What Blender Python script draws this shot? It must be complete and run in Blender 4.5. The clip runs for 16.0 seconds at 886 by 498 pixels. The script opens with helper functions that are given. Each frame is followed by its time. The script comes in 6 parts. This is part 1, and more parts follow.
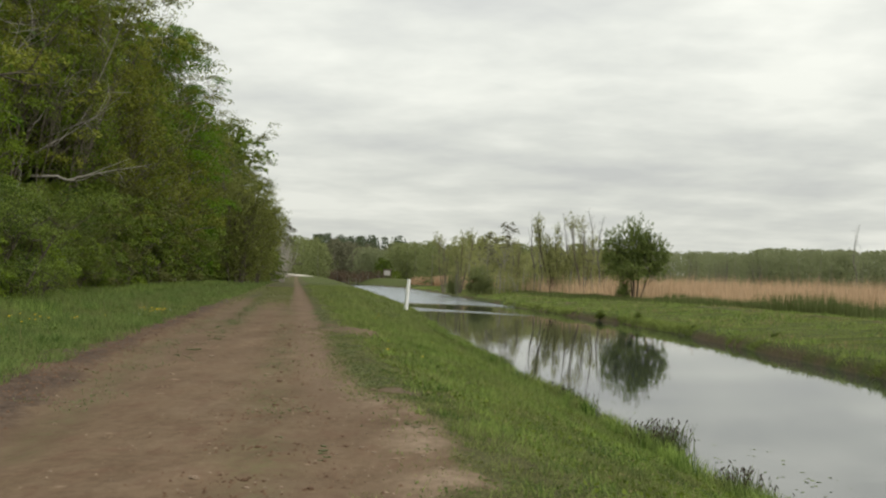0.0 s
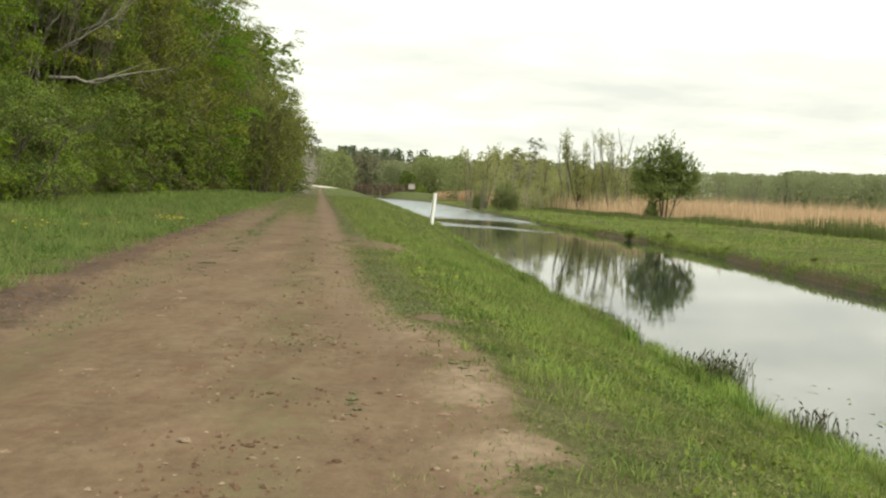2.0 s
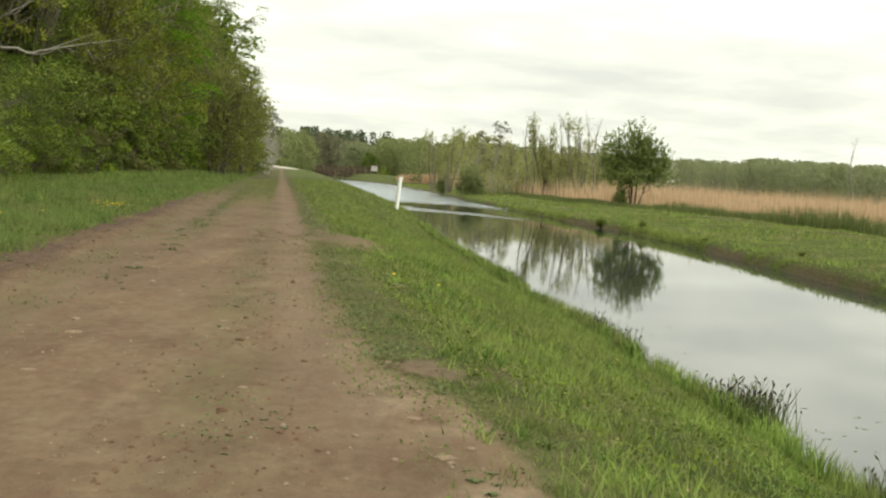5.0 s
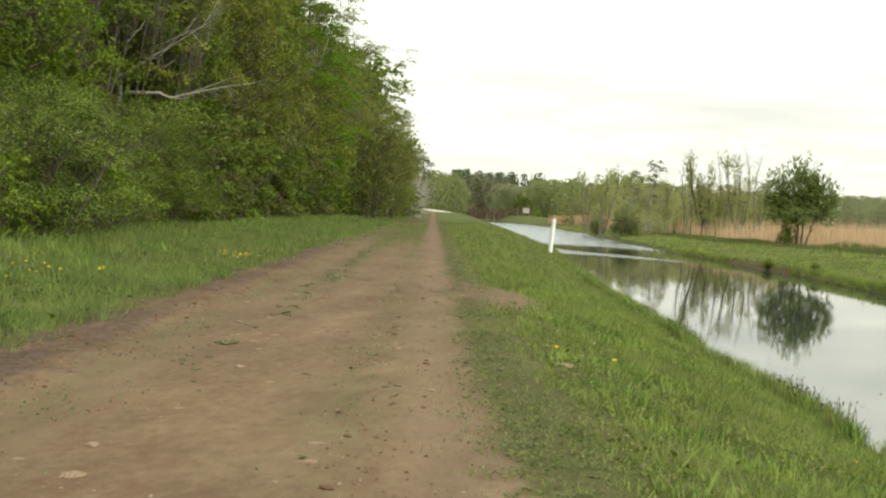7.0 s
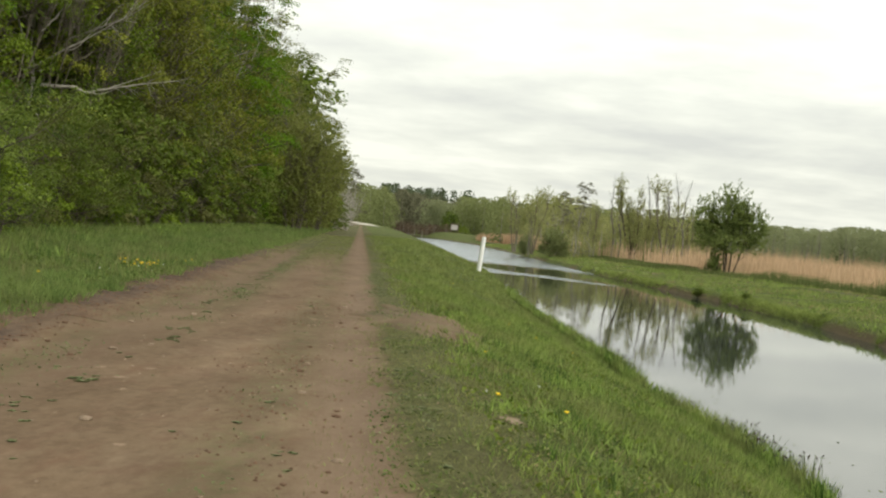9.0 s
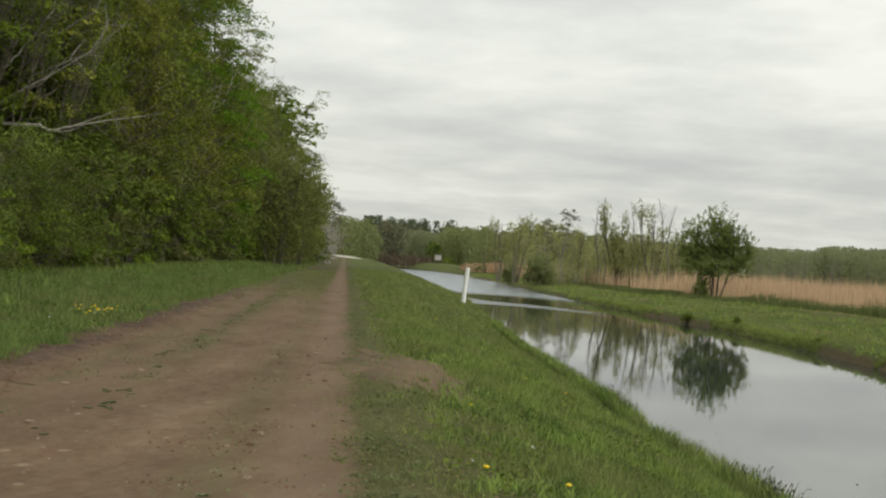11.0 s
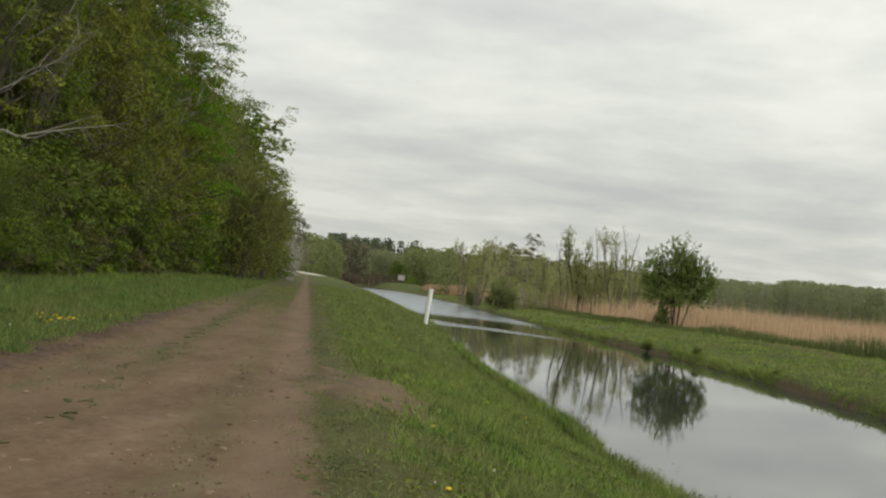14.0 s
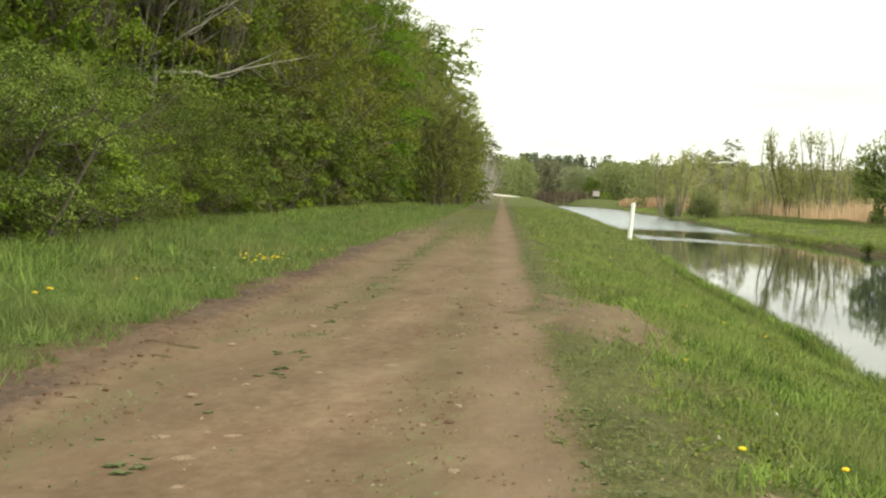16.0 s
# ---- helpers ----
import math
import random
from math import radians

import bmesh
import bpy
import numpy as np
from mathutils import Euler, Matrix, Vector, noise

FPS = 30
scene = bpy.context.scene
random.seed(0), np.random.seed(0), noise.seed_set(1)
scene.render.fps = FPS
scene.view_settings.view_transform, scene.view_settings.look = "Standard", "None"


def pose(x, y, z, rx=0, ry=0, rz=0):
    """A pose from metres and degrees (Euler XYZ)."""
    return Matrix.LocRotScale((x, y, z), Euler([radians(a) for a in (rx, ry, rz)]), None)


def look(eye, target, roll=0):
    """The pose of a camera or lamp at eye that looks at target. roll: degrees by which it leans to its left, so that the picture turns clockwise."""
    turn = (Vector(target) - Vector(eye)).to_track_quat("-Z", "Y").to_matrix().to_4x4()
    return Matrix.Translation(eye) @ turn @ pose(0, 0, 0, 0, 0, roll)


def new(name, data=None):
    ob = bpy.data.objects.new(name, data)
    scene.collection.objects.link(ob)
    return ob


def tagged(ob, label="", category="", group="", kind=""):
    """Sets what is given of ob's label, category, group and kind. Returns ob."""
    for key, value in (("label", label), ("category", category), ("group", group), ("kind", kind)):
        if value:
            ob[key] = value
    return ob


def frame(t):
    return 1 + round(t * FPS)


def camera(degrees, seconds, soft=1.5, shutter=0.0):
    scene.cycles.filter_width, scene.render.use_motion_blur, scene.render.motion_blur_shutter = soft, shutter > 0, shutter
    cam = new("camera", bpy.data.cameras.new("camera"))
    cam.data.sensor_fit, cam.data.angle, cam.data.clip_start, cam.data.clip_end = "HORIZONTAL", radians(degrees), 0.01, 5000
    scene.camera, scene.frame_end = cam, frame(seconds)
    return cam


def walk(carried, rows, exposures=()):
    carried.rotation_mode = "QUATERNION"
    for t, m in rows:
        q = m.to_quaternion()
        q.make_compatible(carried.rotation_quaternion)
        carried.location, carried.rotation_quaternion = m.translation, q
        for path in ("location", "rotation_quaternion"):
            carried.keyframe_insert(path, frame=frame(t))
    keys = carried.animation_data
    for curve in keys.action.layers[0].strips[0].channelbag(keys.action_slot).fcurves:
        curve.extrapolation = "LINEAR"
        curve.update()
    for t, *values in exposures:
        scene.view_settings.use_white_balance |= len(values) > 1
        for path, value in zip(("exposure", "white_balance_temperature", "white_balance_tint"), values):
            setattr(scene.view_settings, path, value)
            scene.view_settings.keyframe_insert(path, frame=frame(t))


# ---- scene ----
cam = camera(38.9, 16.0, soft=2.2)
PATH = [
    (0, (0.034, 2.983, 1.260), (-0.217, 12.977, 1.496), 1.55),
    (0.5, (-0.008, 3.409, 1.240), (-0.361, 13.401, 1.420), 4.00),
    (1, (-0.066, 3.847, 1.225), (-0.095, 13.847, 1.168), 4.31),
    (1.5, (-0.119, 4.321, 1.244), (-0.057, 14.316, 0.929), 1.66),
    (2, (-0.242, 4.873, 1.215), (-0.654, 14.854, 0.766), 2.91),
    (2.5, (-0.301, 5.444, 1.237), (-0.801, 15.419, 0.741), 2.66),
    (3, (-0.300, 6.013, 1.270), (-0.750, 15.977, 0.559), 3.02),
    (3.5, (-0.415, 6.512, 1.274), (-0.704, 16.485, 0.603), 3.54),
    (3.7, (-0.506, 6.674, 1.257), (-0.547, 16.652, 0.609), 3.47),
    (5.8, (-0.745, 9.837, 1.343), (-1.025, 19.826, 0.965), 4.49),
    (6, (-0.813, 10.262, 1.309), (-1.543, 20.230, 0.979), 4.97),
    (6.5, (-0.915, 11.071, 1.324), (-2.261, 20.971, 0.906), 4.00),
    (7, (-0.922, 11.768, 1.353), (-2.245, 21.676, 1.045), 2.91),
    (7.5, (-1.014, 12.331, 1.305), (-2.416, 22.227, 0.956), 5.33),
    (8, (-1.129, 12.963, 1.342), (-2.362, 22.881, 0.994), 4.74),
    (8.5, (-1.097, 13.589, 1.379), (-2.089, 23.538, 1.188), 3.48),
    (9, (-1.192, 14.094, 1.344), (-1.946, 24.064, 1.196), 5.21),
    (9.2, (-1.226, 14.347, 1.393), (-1.867, 24.327, 1.351), 4.74),
    (11.3, (-1.245, 15.856, 1.442), (-1.899, 25.834, 1.608), 3.61),
    (11.5, (-1.241, 15.861, 1.448), (-1.850, 25.839, 1.716), 4.53),
    (12, (-1.235, 15.859, 1.445), (-1.770, 25.840, 1.727), 5.32),
    (12.5, (-1.224, 15.838, 1.449), (-1.660, 25.825, 1.727), 5.00),
    (13, (-1.223, 15.791, 1.455), (-1.578, 25.781, 1.743), 4.49),
    (13.5, (-1.227, 15.730, 1.465), (-1.532, 25.719, 1.797), 4.82),
    (14, (-1.290, 15.749, 1.436), (-1.662, 25.738, 1.727), 5.63),
    (14.5, (-1.386, 15.909, 1.385), (-2.149, 25.879, 1.442), 5.91),
    (15, (-1.468, 16.375, 1.364), (-2.687, 26.270, 0.594), 5.13),
    (15.5, (-1.577, 16.877, 1.389), (-3.120, 26.733, 0.696), 2.78),
    (16, (-1.806, 17.406, 1.407), (-3.664, 27.221, 0.958), 1.85),
]
EXPOSURES = [(0.0, -0.33, 6590, 5.5), (0.5, -0.15, 6615, 5.3), (1.0, -0.07, 6711, 4.1), (1.5, 0.05, 6887, 1.8), (2.0, 0.27, 6967, 0.8), (3.0, 0.29, 7000, 0.4), (4.5, 0.23, 6985, 0.5), (6.0, 0.17, 6985, 0.5), (6.5, 0.31, 6990, 0.4), (7.0, 0.35, 7000, 0.4), (8.0, 0.27, 6933, 1.4), (8.5, 0.06, 6850, 2.5), (9.0, 0.02, 6763, 3.6), (10.5, -0.21, 6615, 5.3), (11.5, -0.44, 6590, 5.5), (13.5, -0.44, 6590, 5.5), (14.0, -0.45, 6590, 5.5), (14.5, -0.09, 6711, 4.1), (15.0, 0.41, 7035, 0.1), (15.5, 0.50, 7060, -0.1), (16.0, 0.52, 7060, -0.1)]
walk(cam, [(t, look(eye, target, roll)) for t, eye, target, roll in PATH], EXPOSURES)

# ---- sky, sun and exposure ----
world = bpy.data.worlds.new("overcast_sky")
scene.world = world
world.use_nodes = True
wn, wl = world.node_tree.nodes, world.node_tree.links
wn.clear()
w_out = wn.new("ShaderNodeOutputWorld")
w_bg = wn.new("ShaderNodeBackground")
w_sky = wn.new("ShaderNodeTexSky")
w_sky.sky_type = 'NISHITA'
w_sky.sun_disc = False
w_sky.sun_elevation = radians(52)
w_sky.sun_rotation = radians(150)
w_coord = wn.new("ShaderNodeTexCoord")
w_sep = wn.new("ShaderNodeSeparateXYZ")
wl.new(w_coord.outputs["Generated"], w_sep.inputs[0])


def w_math(op, a, b=None):
    n = wn.new("ShaderNodeMath")
    n.operation = op
    for i, v in enumerate((a, b)):
        if v is None:
            continue
        if isinstance(v, (int, float)):
            n.inputs[i].default_value = v
        else:
            wl.new(v, n.inputs[i])
    return n.outputs[0]


def w_noise(vector, scale, detail, rough):
    n = wn.new("ShaderNodeTexNoise")
    n.inputs["Scale"].default_value = scale
    n.inputs["Detail"].default_value = detail
    n.inputs["Roughness"].default_value = rough
    wl.new(vector, n.inputs["Vector"])
    return n.outputs[0]


# a flat cloud deck: the direction divided by its height, so that clouds flatten into bands near the horizon
w_up = w_math('ADD', w_math('MAXIMUM', w_sep.outputs[2], 0.0), 0.13)
w_vec = wn.new("ShaderNodeCombineXYZ")
wl.new(w_math('DIVIDE', w_sep.outputs[0], w_up), w_vec.inputs[0])
wl.new(w_math('DIVIDE', w_sep.outputs[1], w_up), w_vec.inputs[1])
w_vec.inputs[2].default_value = 3.7
w_big = w_noise(w_vec.outputs[0], 0.62, 4.0, 0.5)
w_small = w_noise(w_vec.outputs[0], 2.9, 5.0, 0.52)
w_mix = w_math('ADD', w_math('MULTIPLY', w_big, 0.60), w_math('MULTIPLY', w_small, 0.40))
w_ramp = wn.new("ShaderNodeValToRGB")
w_ramp.color_ramp.elements[0].position, w_ramp.color_ramp.elements[0].color = 0.36, (0.78, 0.78, 0.775, 1)
w_ramp.color_ramp.elements[1].position, w_ramp.color_ramp.elements[1].color = 0.60, (1.12, 1.11, 1.05, 1)
mid = w_ramp.color_ramp.elements.new(0.48)
mid.color = (0.93, 0.93, 0.89, 1)
wl.new(w_mix, w_ramp.inputs[0])
w_scale = wn.new("ShaderNodeVectorMath")
w_scale.operation = 'SCALE'
w_scale.inputs[3].default_value = 0.08
wl.new(w_sky.outputs[0], w_scale.inputs[0])
w_blend = wn.new("ShaderNodeMix")
w_blend.data_type = 'RGBA'
w_blend.inputs[0].default_value = 0.93
wl.new(w_scale.outputs[0], w_blend.inputs[6])
wl.new(w_ramp.outputs[0], w_blend.inputs[7])
wl.new(w_blend.outputs[2], w_bg.inputs[0])
# an overcast sky is brighter overhead than at the horizon
w_rise = wn.new("ShaderNodeMapRange")
w_rise.interpolation_type = 'SMOOTHSTEP'
w_rise.inputs["From Min"].default_value, w_rise.inputs["From Max"].default_value = 0.04, 0.22
w_rise.inputs["To Min"].default_value, w_rise.inputs["To Max"].default_value = 0.94, 1.18
wl.new(w_sep.outputs[2], w_rise.inputs["Value"])
w_zenith = wn.new("ShaderNodeMapRange")
w_zenith.inputs["From Min"].default_value, w_zenith.inputs["From Max"].default_value = 0.25, 1.0
w_zenith.inputs["To Min"].default_value, w_zenith.inputs["To Max"].default_value = 1.0, 1.22
wl.new(w_sep.outputs[2], w_zenith.inputs["Value"])
wl.new(w_math('MULTIPLY', w_rise.outputs[0], w_zenith.outputs[0]), w_bg.inputs[1])
wl.new(w_bg.outputs[0], w_out.inputs[0])

sun_data = bpy.data.lights.new("sun", 'SUN')
sun_data.energy, sun_data.angle, sun_data.color = 1.5, radians(40), (1.0, 0.96, 0.9)
sun = new("sun", sun_data)
sun.matrix_world = look((62, -34, 52), (0, 20, 0))

# ---- small tools ----


def lattice(ix, iy, seed):
    h = (ix.astype(np.int64) * 374761393 + iy.astype(np.int64) * 668265263 + seed * 974711) & 0x7FFFFFFF
    h = ((h ^ (h >> 13)) * 1274126177) & 0x7FFFFFFF
    return ((h ^ (h >> 16)) & 0xFFFF) / 65535.0


def vnoise(x, y, size, seed=0):
    """Smooth value noise in 0..1; size: metres between its knots."""
    x, y = np.asarray(x, float) / size, np.asarray(y, float) / size
    ix, iy = np.floor(x), np.floor(y)
    fx, fy = x - ix, y - iy
    fx, fy = fx * fx * (3 - 2 * fx), fy * fy * (3 - 2 * fy)
    a, b = lattice(ix, iy, seed), lattice(ix + 1, iy, seed)
    c, d = lattice(ix, iy + 1, seed), lattice(ix + 1, iy + 1, seed)
    return (a * (1 - fx) + b * fx) * (1 - fy) + (c * (1 - fx) + d * fx) * fy


def smooth(v, lo, hi):
    f = np.clip((np.asarray(v, float) - lo) / (hi - lo), 0, 1)
    return f * f * (3 - 2 * f)


def mesh_from(name, verts, faces, material, attributes=None, smooth_shade=False):
    """A mesh from numpy arrays: verts (n, 3), faces (m, 3 or 4)."""
    me = bpy.data.meshes.new(name)
    verts, faces = np.asarray(verts, np.float32), np.asarray(faces, np.int32)
    k = faces.shape[1]
    me.vertices.add(len(verts))
    me.vertices.foreach_set("co", verts.ravel())
    me.loops.add(faces.size)
    me.loops.foreach_set("vertex_index", faces.ravel())
    me.polygons.add(len(faces))
    me.polygons.foreach_set("loop_start", np.arange(0, faces.size, k, dtype=np.int32))
    me.polygons.foreach_set("loop_total", np.full(len(faces), k, np.int32))
    if smooth_shade:
        me.polygons.foreach_set("use_smooth", np.ones(len(faces), bool))
    for key, values in (attributes or {}).items():
        at = me.attributes.new(key, 'FLOAT', 'POINT')
        at.data.foreach_set("value", np.asarray(values, np.float32))
    me.materials.append(material)
    me.update(calc_edges=True)
    return me


def part(name, data, parent, label=""):
    """One mesh object under a thing: data is a mesh, or a bmesh with its material."""
    if isinstance(data, tuple):
        bm, material = data
        me = bpy.data.meshes.new(name)
        bm.to_mesh(me)
        bm.free()
        me.materials.append(material)
        data = me
    ob = new(name, data)
    ob.parent = parent
    if label:
        ob["label"] = label
    return ob


def scaled(x, y, z, turn, s, sz=None):
    return Matrix.Translation((x, y, z)) @ Matrix.Rotation(turn, 4, 'Z') @ Matrix.Diagonal((s, s, sz or s, 1))


# ---- materials ----
def material(name, rough=0.8, spec=0.3):
    m = bpy.data.materials.new(name)
    m.use_nodes = True
    b = m.node_tree.nodes["Principled BSDF"]
    b.inputs["Roughness"].default_value = rough
    b.inputs["Specular IOR Level"].default_value = spec
    return m, m.node_tree.nodes, m.node_tree.links, b


def noise_node(nodes, links, scale, detail=4.0, rough=0.55, vector=None, stretch=None):
    n = nodes.new("ShaderNodeTexNoise")
    n.inputs["Scale"].default_value = scale
    n.inputs["Detail"].default_value = detail
    n.inputs["Roughness"].default_value = rough
    if vector is None:
        vector = nodes.new("ShaderNodeTexCoord").outputs["Object"]
    if stretch:
        mp = nodes.new("ShaderNodeMapping")
        mp.inputs["Scale"].default_value = stretch
        links.new(vector, mp.inputs["Vector"])
        vector = mp.outputs[0]
    links.new(vector, n.inputs["Vector"])
    return n.outputs[0]


def ramp_node(nodes, links, value, stops):
    r = nodes.new("ShaderNodeValToRGB")
    el = r.color_ramp.elements
    while len(el) < len(stops):
        el.new(0.5)
    for e, (p, c) in zip(el, stops):
        e.position, e.color = p, (*c, 1)
    links.new(value, r.inputs[0])
    return r.outputs[0]


def mix_node(nodes, links, fac, a, b, mode='MIX'):
    n = nodes.new("ShaderNodeMix")
    n.data_type, n.blend_type = 'RGBA', mode
    for slot, v in ((0, fac), (6, a), (7, b)):
        if isinstance(v, (int, float)):
            n.inputs[slot].default_value = v
        elif isinstance(v, tuple):
            n.inputs[slot].default_value = (*v, 1)
        else:
            links.new(v, n.inputs[slot])
    return n.outputs[2]


def math_node(nodes, links, op, a, b=0.0):
    n = nodes.new("ShaderNodeMath")
    n.operation = op
    for i, v in enumerate((a, b)):
        if isinstance(v, (int, float)):
            n.inputs[i].default_value = v
        else:
            links.new(v, n.inputs[i])
    return n.outputs[0]


def bump_node(nodes, links, height, strength, distance, b):
    n = nodes.new("ShaderNodeBump")
    n.inputs["Strength"].default_value, n.inputs["Distance"].default_value = strength, distance
    links.new(height, n.inputs["Height"])
    links.new(n.outputs[0], b.inputs["Normal"])


def attr_node(nodes, name):
    n = nodes.new("ShaderNodeAttribute")
    n.attribute_name = name
    return n.outputs["Fac"]


def leaf_material(name, dark, light, passing=0.35, rough=0.6, sheen=0.1, patchy=False, clump=0.55, vary=0.0):
    """Leaves: each one its own tint, plus painted clump shading; some light comes through."""
    m, nodes, links, b = material(name, rough, sheen)
    geo = nodes.new("ShaderNodeNewGeometry")
    # clump-wide noise paints lit tufts and shaded gaps into the leaf colour
    patch = noise_node(nodes, links, clump, 3.0, 0.6)
    fac = math_node(nodes, links, 'ADD', math_node(nodes, links, 'MULTIPLY', geo.outputs["Random Per Island"], 0.95 if patchy else 0.36), math_node(nodes, links, 'MULTIPLY', math_node(nodes, links, 'SUBTRACT', patch, 0.5), 1.5 if patchy else 1.85))
    fac = math_node(nodes, links, 'ADD', fac, 0.02 if patchy else 0.32)
    if vary:
        own = nodes.new("ShaderNodeObjectInfo").outputs["Random"]
        fac = math_node(nodes, links, 'ADD', fac, math_node(nodes, links, 'MULTIPLY', math_node(nodes, links, 'SUBTRACT', own, 0.5), vary))
    col = ramp_node(nodes, links, fac, [(0.0, dark), (1.0, light)])
    if patchy:
        dull = noise_node(nodes, links, 0.8, 4.0, 0.6)
        col = mix_node(nodes, links, math_node(nodes, links, 'MULTIPLY', ramp_node(nodes, links, dull, [(0.42, (0, 0, 0)), (0.62, (1, 1, 1))]), 0.6), col, (0.22, 0.215, 0.092))
        cool = noise_node(nodes, links, 2.3, 3.0, 0.5)
        col = mix_node(nodes, links, math_node(nodes, links, 'MULTIPLY', ramp_node(nodes, links, cool, [(0.52, (0, 0, 0)), (0.66, (1, 1, 1))]), 0.45), col, (0.085, 0.135, 0.045))
    links.new(col, b.inputs["Base Color"])
    tr = nodes.new("ShaderNodeBsdfTranslucent")
    links.new(col, tr.inputs[0])
    mx = nodes.new("ShaderNodeMixShader")
    mx.inputs[0].default_value = passing
    links.new(b.outputs[0], mx.inputs[1])
    links.new(tr.outputs[0], mx.inputs[2])
    links.new(mx.outputs[0], nodes["Material Output"].inputs[0])
    return m


def plain_material(name, colour, rough=0.7, vary=0.25, scale=6.0, spec=0.3, bump=0.0):
    m, nodes, links, b = material(name, rough, spec)
    n = noise_node(nodes, links, scale, 5.0)
    lo = tuple(c * (1 - vary) for c in colour)
    hi = tuple(min(1, c * (1 + vary)) for c in colour)
    links.new(ramp_node(nodes, links, n, [(0.3, lo), (0.7, hi)]), b.inputs["Base Color"])
    if bump:
        bump_node(nodes, links, noise_node(nodes, links, scale * 4, 4.0), bump, 0.02, b)
    return m


# turf under the blades: soil, thatch and moss with painted gap shade, and worn soil where the attribute says so
turf, tn, tl, tb = material("turf", 0.95, 0.1)
t_fine = noise_node(tn, tl, 9.0, 6.0, 0.65)
t_wide = noise_node(tn, tl, 0.35, 4.0, 0.6)
t_tuft_shade_bump = noise_node(tn, tl, 38.0, 5.0, 0.75)
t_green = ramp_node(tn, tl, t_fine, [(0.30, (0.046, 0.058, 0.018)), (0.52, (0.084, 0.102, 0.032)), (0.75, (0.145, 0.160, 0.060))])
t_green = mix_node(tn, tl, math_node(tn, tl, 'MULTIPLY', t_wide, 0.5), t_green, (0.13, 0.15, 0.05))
# shadow between blades painted in: gaps multiplied dark, tufts bright
t_green = mix_node(tn, tl, 0.75, t_green, ramp_node(tn, tl, t_tuft_shade_bump, [(0.36, (0.15, 0.16, 0.13)), (0.64, (1.7, 1.7, 1.6))]), 'MULTIPLY')
t_soil = ramp_node(tn, tl, t_fine, [(0.3, (0.085, 0.066, 0.036)), (0.7, (0.20, 0.150, 0.088))])
t_worn = math_node(tn, tl, 'SUBTRACT', math_node(tn, tl, 'ADD', attr_node(tn, "worn"), math_node(tn, tl, 'MULTIPLY', t_fine, 0.9)), 0.75)
t_worn = math_node(tn, tl, 'MULTIPLY', t_worn, 3.0)
tc = tn.new("ShaderNodeClamp")
tl.new(t_worn, tc.inputs[0])
t_col = mix_node(tn, tl, tc.outputs[0], t_green, t_soil)
t_mud = ramp_node(tn, tl, t_fine, [(0.3, (0.07, 0.054, 0.034)), (0.7, (0.21, 0.158, 0.098))])
t_col = mix_node(tn, tl, attr_node(tn, "mud"), t_col, t_mud)
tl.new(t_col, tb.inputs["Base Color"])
bump_node(tn, tl, t_tuft_shade_bump, 0.9, 0.06, tb)

# packed dirt of the track
dirt, dn, dl, db = material("packed_dirt", 0.94, 0.1)
d_fine = noise_node(dn, dl, 11.0, 9.0, 0.72, stretch=(1.0, 0.6, 1.0))
d_mid = noise_node(dn, dl, 2.6, 6.0, 0.68, stretch=(1.0, 0.3, 1.0))
d_lane = noise_node(dn, dl, 3.2, 4.0, 0.6, stretch=(1.0, 0.06, 1.0))
d_col = ramp_node(dn, dl, d_mid, [(0.32, (0.117, 0.078, 0.047)), (0.5, (0.157, 0.109, 0.066)), (0.68, (0.191, 0.137, 0.087))])
d_col = mix_node(dn, dl, 0.28, d_col, ramp_node(dn, dl, d_lane, [(0.32, (0.110, 0.072, 0.045)), (0.68, (0.205, 0.139, 0.092))]))
d_col = mix_node(dn, dl, 0.42, d_col, ramp_node(dn, dl, d_fine, [(0.3, (0.081, 0.053, 0.034)), (0.7, (0.258, 0.181, 0.123))]))
d_red = ramp_node(dn, dl, noise_node(dn, dl, 4.1, 5.0, 0.65, stretch=(1.0, 0.33, 1.0)), [(0.50, (0, 0, 0)), (0.66, (1, 1, 1))])
d_col = mix_node(dn, dl, math_node(dn, dl, 'MULTIPLY', d_red, 0.5), d_col, (0.138, 0.078, 0.052))
d_col = mix_node(dn, dl, math_node(dn, dl, 'MULTIPLY', attr_node(dn, "rut"), 0.8), d_col, ramp_node(dn, dl, d_fine, [(0.3, (0.170, 0.117, 0.079)), (0.7, (0.202, 0.143, 0.100))]))
d_col = mix_node(dn, dl, attr_node(dn, "pale"), d_col, ramp_node(dn, dl, d_fine, [(0.3, (0.191, 0.136, 0.094)), (0.65, (0.344, 0.261, 0.187))]))
d_col = mix_node(dn, dl, attr_node(dn, "dark"), d_col, ramp_node(dn, dl, d_fine, [(0.35, (0.053, 0.036, 0.028)), (0.7, (0.143, 0.103, 0.078))]))
d_edge = math_node(dn, dl, 'SUBTRACT', math_node(dn, dl, 'ADD', math_node(dn, dl, 'MULTIPLY', attr_node(dn, "edge"), 1.5), math_node(dn, dl, 'MULTIPLY', noise_node(dn, dl, 5.0, 8.0, 0.75), 1.6)), 1.45)
d_edge_c = dn.new("ShaderNodeClamp")
dl.new(math_node(dn, dl, 'MULTIPLY', d_edge, 2.0), d_edge_c.inputs[0])
d_tuft_shade = noise_node(dn, dl, 38.0, 5.0, 0.75)
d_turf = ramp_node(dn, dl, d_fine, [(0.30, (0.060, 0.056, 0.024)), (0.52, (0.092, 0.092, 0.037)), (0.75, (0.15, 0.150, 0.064))])
